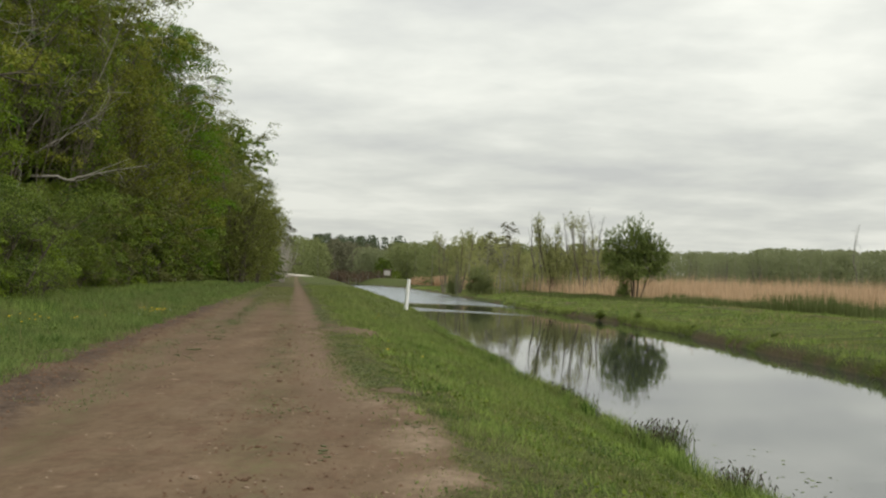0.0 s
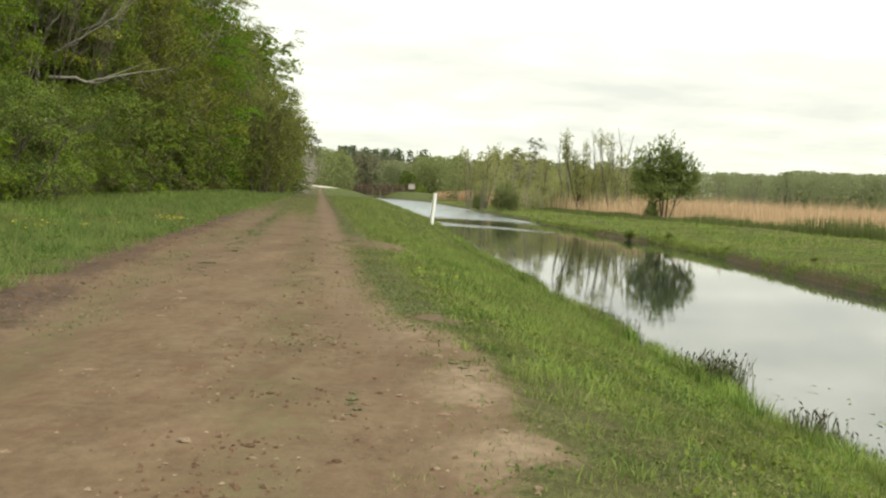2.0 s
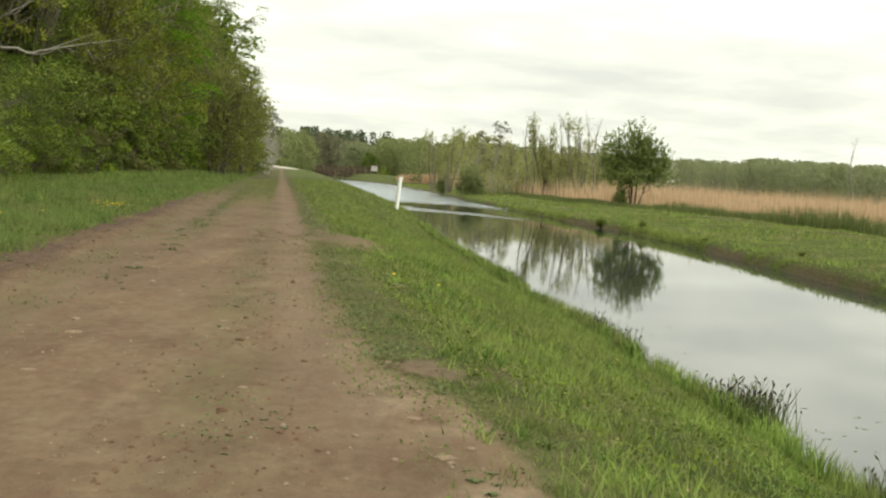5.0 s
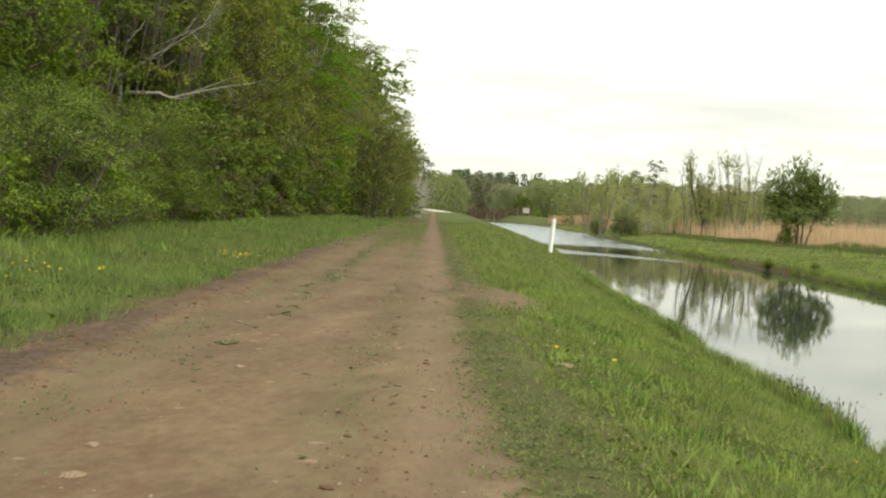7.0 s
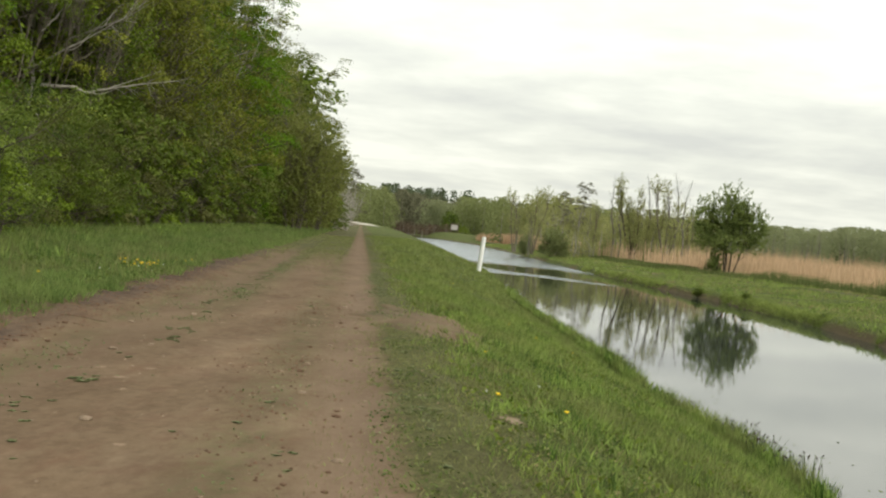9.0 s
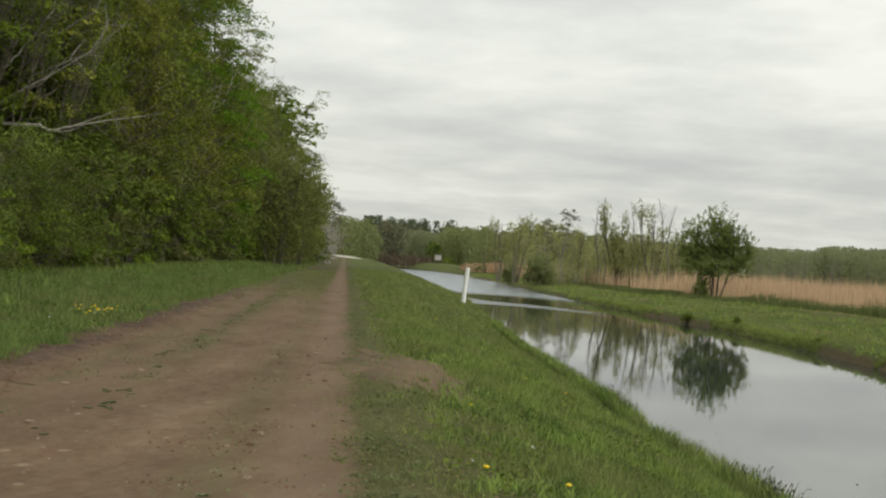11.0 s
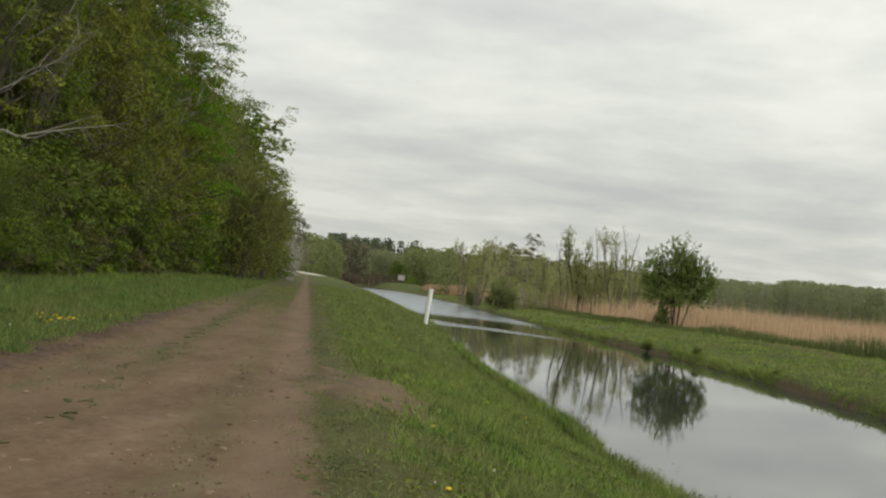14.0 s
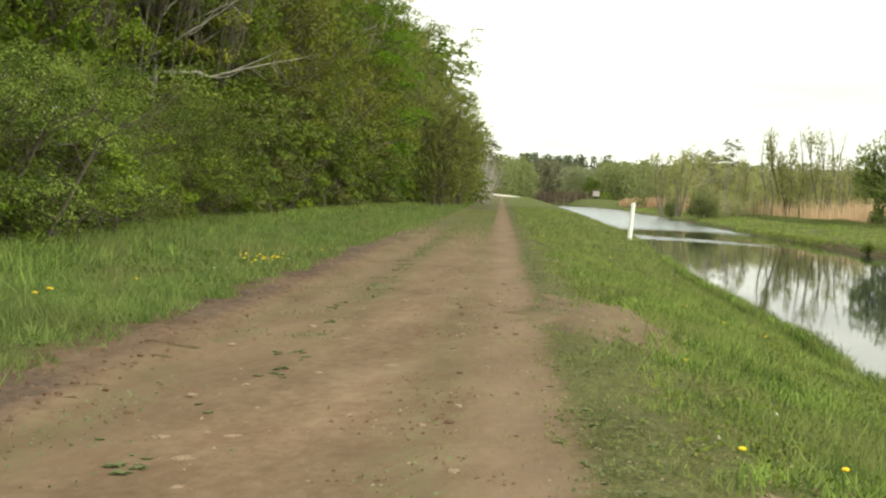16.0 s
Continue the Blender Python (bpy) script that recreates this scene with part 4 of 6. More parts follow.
inner_tree = Grove(tree_kind("tree", "leafy spring-green tree behind the dead limb", "tree", lobed_meshes("inner_tree", 149, [(0, 0, 7.0, 2.6, 2.2), (1.7, 0.3, 9.4, 2.1, 1.7), (-1.5, -0.4, 10.4, 2.3, 2.0), (0.3, 0.2, 13.0, 2.0, 1.9), (-0.6, 0, 4.6, 2.5, 1.5), (2.0, -0.2, 5.8, 1.6, 1.2)], 0.16, 1100, 14, 0.15, bark_mid, leaf_mid, 0.85, 0.25, 0.1, 0.3)), EDGE)
for x, y, turn, s in ((-23.4, 71.5, 0.2, 1.0), (-27.2, 62.5, 2.2, 0.95), (-20.9, 80.0, 4.1, 0.9), (-20.9, 66.7, 1.0, 0.85), (-23.7, 66.5, 3.0, 0.85), (-21.2, 53.2, 5.0, 0.88)):
    inner_tree.put(x, y, turn, s)
for x, y, turn, s in ((-25.6, 67.6, -0.6, 1.25), (-21.6, 75.0, 0.3, 1.25)):
    droop.put(x, y, turn, s)

pole = Grove(tree_kind("tree", "slender leaning young tree with a bare greyish stem", "tree", lobed_meshes("pole", 148, [(2.6, 0, 11.6, 0.9, 2.4), (1.9, 0.3, 8.6, 0.6, 1.6), (2.4, -0.3, 10.0, 0.7, 1.4)], 0.06, 90, 12, 0.12, bark_mid, leaf_mid, 0.8, 0.5, 0.05, 0.5)), EDGE)
for k in range(7):
    y = 57.0 + 1.7 * k + g0.uniform(-1, 1)
    pole.put(-16.4 + 0.75 * k + g0.uniform(-0.6, 0.6) - SLANT * y, y, g0.uniform(-0.7, 0.7), g0.uniform(0.85, 1.15))

limb_tree = half_bare.put(-23.2, 65.0, 0.0, 1.0)
dead_limb(limb_tree, [(1.47, -1.7, 5.5), (2.87, -1.7, 5.54), (3.35, -1.7, 5.35), (4.16, -1.7, 5.51), (5.29, -1.7, 5.8), (7.0, -1.7, 6.1)], 0.08, 3)
dead_limb(limb_tree, [(0.72, -1.7, 6.01), (2.28, -1.7, 6.95), (3.17, -1.7, 7.47), (4.82, -1.7, 8.55)], 0.05, 4)
dead_limb(limb_tree, [(1.39, -1.7, 7.67), (2.18, -1.7, 8.65), (2.97, -1.7, 9.71), (3.66, -1.7, 10.64)], 0.05, 5)
dead_limb(limb_tree, [(1.38, -1.7, 4.4), (1.88, -1.7, 3.41), (2.56, -1.7, 2.33)], 0.04, 6)
for u, y, k, s in [(-8.0, 36.5, 0, 0.85), (-8.4, 39.5, 0, 0.82), (-8.7, 42.2, 0, 0.7), (-8.3, 45.2, 0, 0.5), (-9.0, 44.6, 2, 0.7), (-9.3, 47.5, 1, 0.8), (-9.0, 51.0, 2, 0.8), (-9.2, 54.5, 1, 0.85)]:
    shrub_kinds[k].put(u - SLANT * y, y, g0.uniform(0, 6.28), s)
# dark undergrowth inside the wood
undergrowth = Grove(tree_kind("shrub", "dark undergrowth shrub inside the wood", "shrub", tree_meshes("undergrowth", 37, 3.3, 2.4, 0.06, 0.03, 14, 1, 56, 0.4, bark, leaf_dark, stems=3, puff=0.9, puffs=2, spray=0.5)), "undergrowth inside the wood")
for k in range(46):
    y = 30 + 3.6 * k
    u = edge_u(y) - 6.5 - 3.0 * (k % 2) + g0.uniform(-0.8, 0.8)
    undergrowth.put(u - SLANT * y, y, g0.uniform(0, 6.28), g0.uniform(1.3, 1.7))

# low growth in front of the shrubs
for k in range(13):
    y = 33.5 + 2.7 * k
    u = edge_u(y) + 0.9 + g0.uniform(-0.3, 0.3)
    coarse_shrubs[(0, 2, 1)[k % 3]].put(u - SLANT * y, y, g0.uniform(0, 6.28), g0.uniform(0.32, 0.55))

for kind in (*kinds, *along_kinds, *back_kinds, *shrub_kinds, *coarse_shrubs, half_bare, undergrowth):
    if not kind.used:
        for ob in (*kind.root.children, kind.root):
            bpy.data.objects.remove(ob)

# ---- far bank: lone tree, snags, willows, reeds and distant woods ----
lone = Grove(tree_kind("tree", "lone dark green bushy tree on the far bank", "tree", lobed_meshes("lone", 144, [(0.0, 0, 6.4, 1.9, 3.0), (-2.3, 0.3, 5.3, 1.5, 2.5), (2.4, -0.3, 4.9, 1.8, 2.4), (-0.5, -0.5, 3.4, 2.5, 1.3), (1.2, 0.4, 6.0, 1.2, 1.8), (-1.1, -0.5, 1.2, 0.7, 1.2)], 0.13, 1750, 16, 0.19, bark, leaf_lone, 0.58, 0.7, 0.2, 0.05)), "")
lone.put(18.1, 145.0, 0.0, 1.0)
PALE = "pale trees beyond the reeds"
spire = Grove(tree_kind("tree", "leafy haze-paled green tree with pointed tops among the reeds", "tree", lobed_meshes("spire", 145, [(-0.4, 0, 4.4, 1.8, 3.2), (-2.7, 0, 9.4, 0.65, 3.2), (-1.2, 0.3, 7.0, 0.8, 2.4), (0.2, 0, 8.8, 0.4, 2.8), (1.6, 0.3, 4.6, 0.9, 2.4)], 0.20, 620, 12, 0.22, bark, leaf_pale_hazed, 0.9, 1.1, 0.1, 0.12)), PALE)
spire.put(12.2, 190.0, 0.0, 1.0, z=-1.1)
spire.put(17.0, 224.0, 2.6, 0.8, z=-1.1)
thin_tree = Grove(tree_kind("tree", "thin half-bare tree with small tufts of young leaves", "tree", lobed_meshes("thin_tree", 146, [(-2.1, 0, 11.0, 0.9, 1.5), (-0.7, 0.4, 10.2, 0.8, 1.7), (1.1, 0, 8.4, 1.0, 1.3), (0.3, -0.3, 5.2, 1.0, 2.6), (-1.2, 0.2, 6.4, 0.7, 2.0)], 0.12, 220, 12, 0.21, bark_mid, leaf_pale_hazed, 1.0, 0.9, 0.1, 0.35)), PALE)
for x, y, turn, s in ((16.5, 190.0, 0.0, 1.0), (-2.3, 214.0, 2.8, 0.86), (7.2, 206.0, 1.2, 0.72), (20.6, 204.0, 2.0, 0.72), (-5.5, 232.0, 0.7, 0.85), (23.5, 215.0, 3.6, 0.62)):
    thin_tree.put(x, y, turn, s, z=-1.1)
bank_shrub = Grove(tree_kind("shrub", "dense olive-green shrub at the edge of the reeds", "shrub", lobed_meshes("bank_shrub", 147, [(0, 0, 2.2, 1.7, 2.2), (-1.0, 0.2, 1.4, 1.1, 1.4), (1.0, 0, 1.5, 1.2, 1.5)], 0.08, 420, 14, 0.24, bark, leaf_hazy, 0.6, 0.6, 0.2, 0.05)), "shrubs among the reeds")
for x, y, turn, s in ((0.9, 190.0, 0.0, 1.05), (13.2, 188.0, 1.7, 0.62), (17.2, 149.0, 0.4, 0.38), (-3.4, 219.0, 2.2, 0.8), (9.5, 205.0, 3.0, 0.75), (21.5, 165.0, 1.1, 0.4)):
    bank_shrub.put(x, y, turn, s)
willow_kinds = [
    Grove(tree_kind("tree", "bushy haze-paled green tree at the water meadow", "tree", tree_meshes("sallow", 53, 8, 3.2, 0.10, 0.06, 26, 3, 52, 0.33, bark, leaf_pale_hazed, stems=3, puff=1.0, spray=0.6, tier=0.15, flat=0.95)), PALE),
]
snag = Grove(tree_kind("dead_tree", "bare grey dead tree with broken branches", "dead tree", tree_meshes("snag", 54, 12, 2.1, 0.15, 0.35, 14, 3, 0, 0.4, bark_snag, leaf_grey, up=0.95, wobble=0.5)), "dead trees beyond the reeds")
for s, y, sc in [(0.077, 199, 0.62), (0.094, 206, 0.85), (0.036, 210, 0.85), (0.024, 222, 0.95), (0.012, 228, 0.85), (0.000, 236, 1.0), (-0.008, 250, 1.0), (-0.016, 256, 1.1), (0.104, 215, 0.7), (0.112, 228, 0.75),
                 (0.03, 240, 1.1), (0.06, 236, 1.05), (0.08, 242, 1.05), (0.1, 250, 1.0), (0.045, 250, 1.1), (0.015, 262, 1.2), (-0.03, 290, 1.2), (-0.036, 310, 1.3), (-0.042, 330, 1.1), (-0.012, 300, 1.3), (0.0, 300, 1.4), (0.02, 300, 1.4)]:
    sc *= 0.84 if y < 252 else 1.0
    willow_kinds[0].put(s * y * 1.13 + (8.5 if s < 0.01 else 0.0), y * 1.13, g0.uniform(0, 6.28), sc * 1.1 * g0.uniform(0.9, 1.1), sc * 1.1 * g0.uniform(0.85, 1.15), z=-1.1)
for s, y, sc in [(0.047, 195, 1.0), (0.052, 197, 0.9), (0.0735, 194, 1.03), (0.078, 196, 0.95), (0.0935, 194, 1.08), (0.097, 196, 1.02), (0.066, 199, 0.85), (0.03, 215, 0.8), (0.105, 210, 0.8), (0.12, 230, 0.8), (-0.022, 240, 0.8), (0.088, 200, 0.9), (0.012, 200, 0.55), (0.021, 205, 0.6), (-0.013, 200, 0.5), (0.298, 300, 1.42), (0.322, 330, 0.8), (0.135, 260, 0.8), (0.15, 280, 0.75), (0.17, 300, 0.7), (0.19, 270, 0.6), (0.225, 290, 0.6), (0.25, 300, 0.62), (0.27, 280, 0.55), (0.34, 290, 0.6), (0.36, 300, 0.6)]:
    snag.put(s * y, y, g0.uniform(0, 6.28), sc, z=-1.1)
for k in range(26):
    y = g0.uniform(215, 300)
    snag.put(y * g0.uniform(0.125, 0.36), y, g0.uniform(0, 6.28), g0.uniform(0.4, 0.62), g0.uniform(0.45, 0.72), z=-1.1)


def far_wood(name, label, seed, count, s0, s1, y0, y1, h0, h1, spread, leaves, size, mat, cone=False, base=-1.2, level=0.0):
    """A far stand of trees, too many and too small to count: thin trunks and leafy masses."""
    g = np.random.default_rng(seed)
    cen, out, wood = [], [], Wood()
    for _ in range(count):
        y, s = g.uniform(y0, y1), g.uniform(s0, s1)
        h, r = g.uniform(h0, h1) * (1 + level * (2 * y / (y0 + y1) - 1)), spread * g.uniform(0.7, 1.2)
        x = s * y
        n = leaves
        f = g.random(n)
        rad = r * (np.sqrt(np.clip(1 - ((f - 0.45) / 0.58) ** 2, 0.02, 1)) if not cone else (1.02 - f)) * np.sqrt(g.random(n))
        a = g.uniform(0, 6.28, n)
        lump = 1 + 0.25 * np.sin(3 * a + g.uniform(0, 6)) * np.sin(7 * f + g.uniform(0, 6))
        c = np.column_stack([x + rad * lump * np.cos(a), y + rad * lump * np.sin(a), base + h * (0.08 + 0.92 * f)])
        cen.append(c)
        out.append(np.column_stack([np.cos(a), np.sin(a), 0.5 + 0 * a]))
        wood.tube([(x, y, base - 0.3), (x + g.normal(0, 0.2), y, base + 0.5 * h), (x + g.normal(0, 0.4), y, base + 0.97 * h)], [0.18, 0.12, 0.03], 4)
    v, f = leaf_quads(g, np.concatenate(cen), size, 0.4, np.concatenate(out))
    root = new(name)
    tagged(root, label, "woodland", kind="stuff")
    tagged(part("crown", mesh_from(name, v, f, mat), root), kind="stuff")
    tagged(part("trunk", wood.mesh(name + "_stems", bark_pale), root), kind="stuff")
    return root


# haze over the far greens is carried by their leaf colour alone
far_wood("far_woodland", "distant low belt of green woodland behind the reeds", 61, 130, 0.09, 0.24, 380, 520, 13.2, 14.6, 5.5, 330, 0.85, leaf_far_hazed, level=1.0)
far_wood("far_woodland", "distant belt of green woodland beyond the marsh", 71, 200, 0.22, 0.52, 380, 520, 15.2, 16.5, 6.0, 330, 1.15, leaf_far_hazed, level=1.0)
far_wood("far_woodland", "soft haze-paled green thicket behind the reeds", 69, 115, -0.012, 0.125, 262, 340, 6.5, 10.5, 3.4, 360, 0.4, leaf_pale_hazed)
far_wood("far_scrub", "low haze-paled green scrub among the marsh trees", 70, 45, 0.004, 0.115, 228, 262, 2.2, 4.2, 2.4, 230, 0.3, leaf_pale_hazed)
far_wood("far_scrub", "low olive scrub around the slim trees in the reeds", 75, 34, 0.006, 0.1, 193, 214, 2.6, 5.2, 1.7, 210, 0.26, leaf_pale_hazed)
far_wood("far_woodland", "distant haze-paled green woodland across the canal's end", 62, 60, -0.036, 0.10, 345, 430, 10, 13.5, 5.0, 700, 0.85, leaf_hazy)
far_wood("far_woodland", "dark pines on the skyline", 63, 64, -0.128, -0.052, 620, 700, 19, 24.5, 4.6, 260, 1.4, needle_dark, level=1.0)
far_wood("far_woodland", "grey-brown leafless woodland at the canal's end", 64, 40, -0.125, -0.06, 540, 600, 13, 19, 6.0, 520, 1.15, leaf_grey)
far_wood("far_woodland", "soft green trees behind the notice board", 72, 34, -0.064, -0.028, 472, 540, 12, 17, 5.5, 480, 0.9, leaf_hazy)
far_wood("far_woodland", "rounded green trees at the canal's end", 65, 24, -0.095, -0.025, 500, 540, 11, 15, 5.5, 600, 0.95, leaf_far_hazed)
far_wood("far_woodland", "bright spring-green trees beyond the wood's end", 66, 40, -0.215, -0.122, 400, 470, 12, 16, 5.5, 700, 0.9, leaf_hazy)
far_wood("far_scrub", "reddish budding scrub beside the canal's end", 67, 60, -0.122, -0.070, 455, 490, 2.6, 5.0, 3.2, 130, 0.5, bud_red)
far_wood("far_woodland", "dark green rounded trees beside the notice board", 73, 5, -0.0735, -0.0690, 462, 480, 8, 10, 3.4, 500, 0.7, leaf_dark)
far_wood("far_scrub", "dark bush beside the notice board", 74, 4, -0.0655, -0.0600, 458, 466, 3.5, 5, 2.0, 300, 0.5, leaf_dark)
bare_far = Grove(tree_kind("tree", "bare grey tree beyond the end of the wood", "tree", tree_meshes("bare", 68, 11, 3.2, 0.14, 0.2, 22, 6, 2, 0.35, bark_pale, leaf_grey, up=0.9, puff=0.7)), "bare trees past the wood")
for s, y, sc in [(-0.150, 260, 0.95), (-0.155, 275, 1.0), (-0.160, 285, 1.0), (-0.165, 262, 1.0), (-0.147, 300, 0.85)]:
    bare_far.put(s * y, y, g0.uniform(0, 6.28), sc)
for x, y, sc in ((5.5, 250, 1.1), (1.9, 258, 0.95)):
    bare_far.put(x, y, g0.uniform(0, 6.28), sc, z=-1.1)
pale_sapling = Grove(tree_kind("tree", "pale leafless sapling past the end of the wood", "tree", tree_meshes("pale_sapling", 168, 6.0, 2.2, 0.06, 0.12, 24, 6, 0, 0.3, bark_bleached, leaf_grey, stems=4, up=1.0)), "pale saplings past the wood")
for k in range(15):
    y = g0.uniform(197, 226)
    pale_sapling.put(-3.6 + g0.uniform(-0.9, 2.3) - SLANT * y, y, g0.uniform(0, 6.28), g0.uniform(0.75, 1.15))


def blades(name, xy, h, w, mat, seed, lean=0.35, base=None, sink=0.02, joint=False):
    """Upright tapering blades, each with its own bend."""
    g = np.random.default_rng(seed)
    n = len(xy)
    z = (land(xy[:, 0], xy[:, 1]) if base is None else np.full(n, base)) - sink
    root = np.column_stack([xy, z])
    a = g.uniform(0, 2 * math.pi, n)
    side = np.column_stack([np.cos(a), np.sin(a), np.zeros(n)]) * (w * 0.5)[:, None]
    off = g.normal(0, 1, (n, 2)) * (lean * h)[:, None]
    tip = root + np.column_stack([off, h])
    if joint:
        mid = root + np.column_stack([off * 0.3, h * 0.58])
        v = np.stack([root - side, root + side, mid + side * 0.8, mid - side * 0.8, tip], 1).reshape(-1, 3)
        i = np.arange(n)[:, None] * 5
        f = np.concatenate([i + [0, 1, 2], i + [0, 2, 3], i + [3, 2, 4]])
    else:
        v = np.stack([root - side, root + side, tip], 1).reshape(-1, 3)
        f = np.arange(3 * n).reshape(n, 3)
    return mesh_from(name, v, f, mat)


def stuff(name, label, category, me):
    return tagged(new(name, me), label, category, kind="stuff")


def spread(g, n, y0, y1, lo, hi, power=1.0):
    """Random places between two lines across the track."""
    y = y0 + (y1 - y0) * g.random(n) ** power
    a, b = lo(y), hi(y)
    u = a + (b - a) * g.random(n)
    return np.column_stack([u - SLANT * y, y])


g1 = np.random.default_rng(17)


def keep_off_soil(xy):
    u = u_of(xy[:, 0], xy[:, 1])
    ok = np.ones(len(xy), bool)
    for cx, cy, rx, ry, _, _ in PATCHES:
        ok &= ((u - cx) / rx) ** 2 + ((xy[:, 1] - cy) / ry) ** 2 > 1.15 * g1.random(len(xy)) ** 0.7 + 0.6 * (vnoise(xy[:, 0], xy[:, 1], 0.4, 70) - 0.5)
    edge = right_edge(xy[:, 1]) + 0.15
    ragged = 0.5 * (vnoise(xy[:, 0], xy[:, 1], 0.6, 71) - 0.5)
    thin = np.maximum((u - edge - ragged + 0.9) / 0.95, (np.interp(xy[:, 1], [14, 18, 26, 34], [-2.3, -2.3, -2.46, -2.5]) - u + 1.2 * ragged) / 0.3)
    ok &= g1.random(len(xy)) < np.clip(thin, 0, 1) ** 1.4
    return xy[ok]


# verge between track and water
for name, n, y0, y1, hmin, hmax, width, mat, label, joint in (
        ("verge_grass", 110000, 9, 30, 0.03, 0.09, 0.013, grass_mat, "short green grass on the canal verge", False),
        ("verge_grass", 80000, 30, 62, 0.05, 0.15, 0.020, grass_mat, "green grass further along the canal verge", False),
        ("lush_grass", 110000, 9, 50, 0.05, 0.16, 0.015, grass_lush, "tall lush grass near the water's edge", False),
        ("lush_grass", 40000, -14, 9, 0.05, 0.16, 0.018, grass_lush, "lush grass by the water behind the start", False),
        ("verge_grass", 40000, -14, 9, 0.03, 0.1, 0.017, grass_mat, "green grass on the canal verge behind the start", False),
        ("verge_grass", 50000, 62, 150, 0.07, 0.2, 0.035, grass_mat, "distant green grass on the canal verge", False),
        ("dull_grass", 210000, 9, 45, 0.025, 0.065, 0.012, grass_dry, "dull trodden grass beside the track", False)):
    xy = spread(g1, n, y0, y1, lambda y: np.full_like(y, 0.5), lambda y: left_shore(y) + 0.05)
    xy = keep_off_soil(xy)
    u = u_of(xy[:, 0], xy[:, 1])
    d = left_shore(xy[:, 1]) - u
    clump = vnoise(xy[:, 0], xy[:, 1], 0.32, 72) * 0.55 + vnoise(xy[:, 0], xy[:, 1], 1.4, 73) * 0.45
    if mat is grass_dry:
        k = g1.random(len(xy)) < 0.35 + 0.6 * np.exp(-((u - 1.5) / 0.9) ** 2) * smooth(clump, 0.2, 0.6)
    elif mat is grass_lush:
        k = g1.random(len(xy)) < smooth(u, 1.6, 3.6) * smooth(clump, 0.40, 0.60) + 0.03
    else:
        k = g1.random(len(xy)) < 0.22 + 0.78 * smooth(u, 0.9, 2.2) * smooth(clump, 0.3, 0.6)
    xy, d, clump = xy[k], d[k], clump[k]
    tall = smooth(clump, 0.45, 0.7) + 0.3 * (1 - smooth(d, 0.1, 1.0))
    h = (hmin + (hmax - hmin) * g1.random(len(xy)) ** 1.5) * (0.5 + 1.2 * tall) * (0.3 + 0.7 * smooth(u_of(xy[:, 0], xy[:, 1]), 1.1, 2.2))
    stuff(name, label, "grass", blades(name, xy, h, width * g1.uniform(0.6, 1.5, len(xy)), mat, 74, 0.42))

# tussocks standing above the sward
for label, n, lo, hi, y0, y1, mat, per, hmax in (("bright tussocks of taller grass on the verge", 900, 1.9, 6.4, 9, 48, grass_lush, 24, 0.17), ("dull tussocks in the verge turf", 800, 1.6, 6.2, 9, 44, grass_mat, 22, 0.12), ("tussocks of taller grass in the meadow", 520, -9.0, -2.7, 13, 60, grass_meadow, 34, 0.24)):
    at = keep_off_soil(spread(g1, n, y0, y1, lambda y: np.full_like(y, lo), lambda y: np.full_like(y, hi), 1.2))
    xy = np.repeat(at, per, 0)
    size = np.repeat(g1.uniform(0.03, 0.10, len(at)), per)
    xy = xy + g1.normal(0, 1, xy.shape) * size[:, None]
    xy = xy[u_of(xy[:, 0], xy[:, 1]) < left_shore(xy[:, 1])]
    stuff("grass_tussocks", label, "grass", blades("grass_tussocks", xy, hmax * g1.uniform(0.35, 1.0, len(xy)), 0.007 + 0.0003 * xy[:, 1], mat, 113, 0.38, joint=True))

# short trodden turf right beside the track
xy = spread(g1, 150000, 9, 32, lambda y: right_edge(y) - 0.5, lambda y: right_edge(y) + 1.9)
xy = keep_off_soil(xy)
mix = vnoise(xy[:, 0], xy[:, 1], 0.18, 101) * 0.5 + vnoise(xy[:, 0], xy[:, 1], 0.7, 102) * 0.5
xy = xy[g1.random(len(xy)) < 0.15 + 0.85 * smooth(mix, 0.35, 0.6)]
stuff("dull_grass", "short trodden turf along the track's edge", "grass", blades("trodden_grass", xy, g1.uniform(0.02, 0.07, len(xy)), 0.012 * g1.uniform(0.6, 1.5, len(xy)), grass_trodden, 103, 0.6))

# taller blades right at the near waterline
xy = spread(g1, 24000, 12, 80, lambda y: left_shore(y) - 0.45, lambda y: left_shore(y) + 0.02, 1.3)
xy = xy[vnoise(xy[:, 0], xy[:, 1], 0.5, 107) * 0.6 + vnoise(xy[:, 0], xy[:, 1], 2.2, 108) * 0.4 > 0.42]
stuff("shore_grass", "tall bright grass along the near waterline", "grass", blades("shore_grass", xy, g1.uniform(0.14, 0.44, len(xy)), 0.010 + 0.0002 * xy[:, 1], grass_lush, 109, 0.28, joint=True))

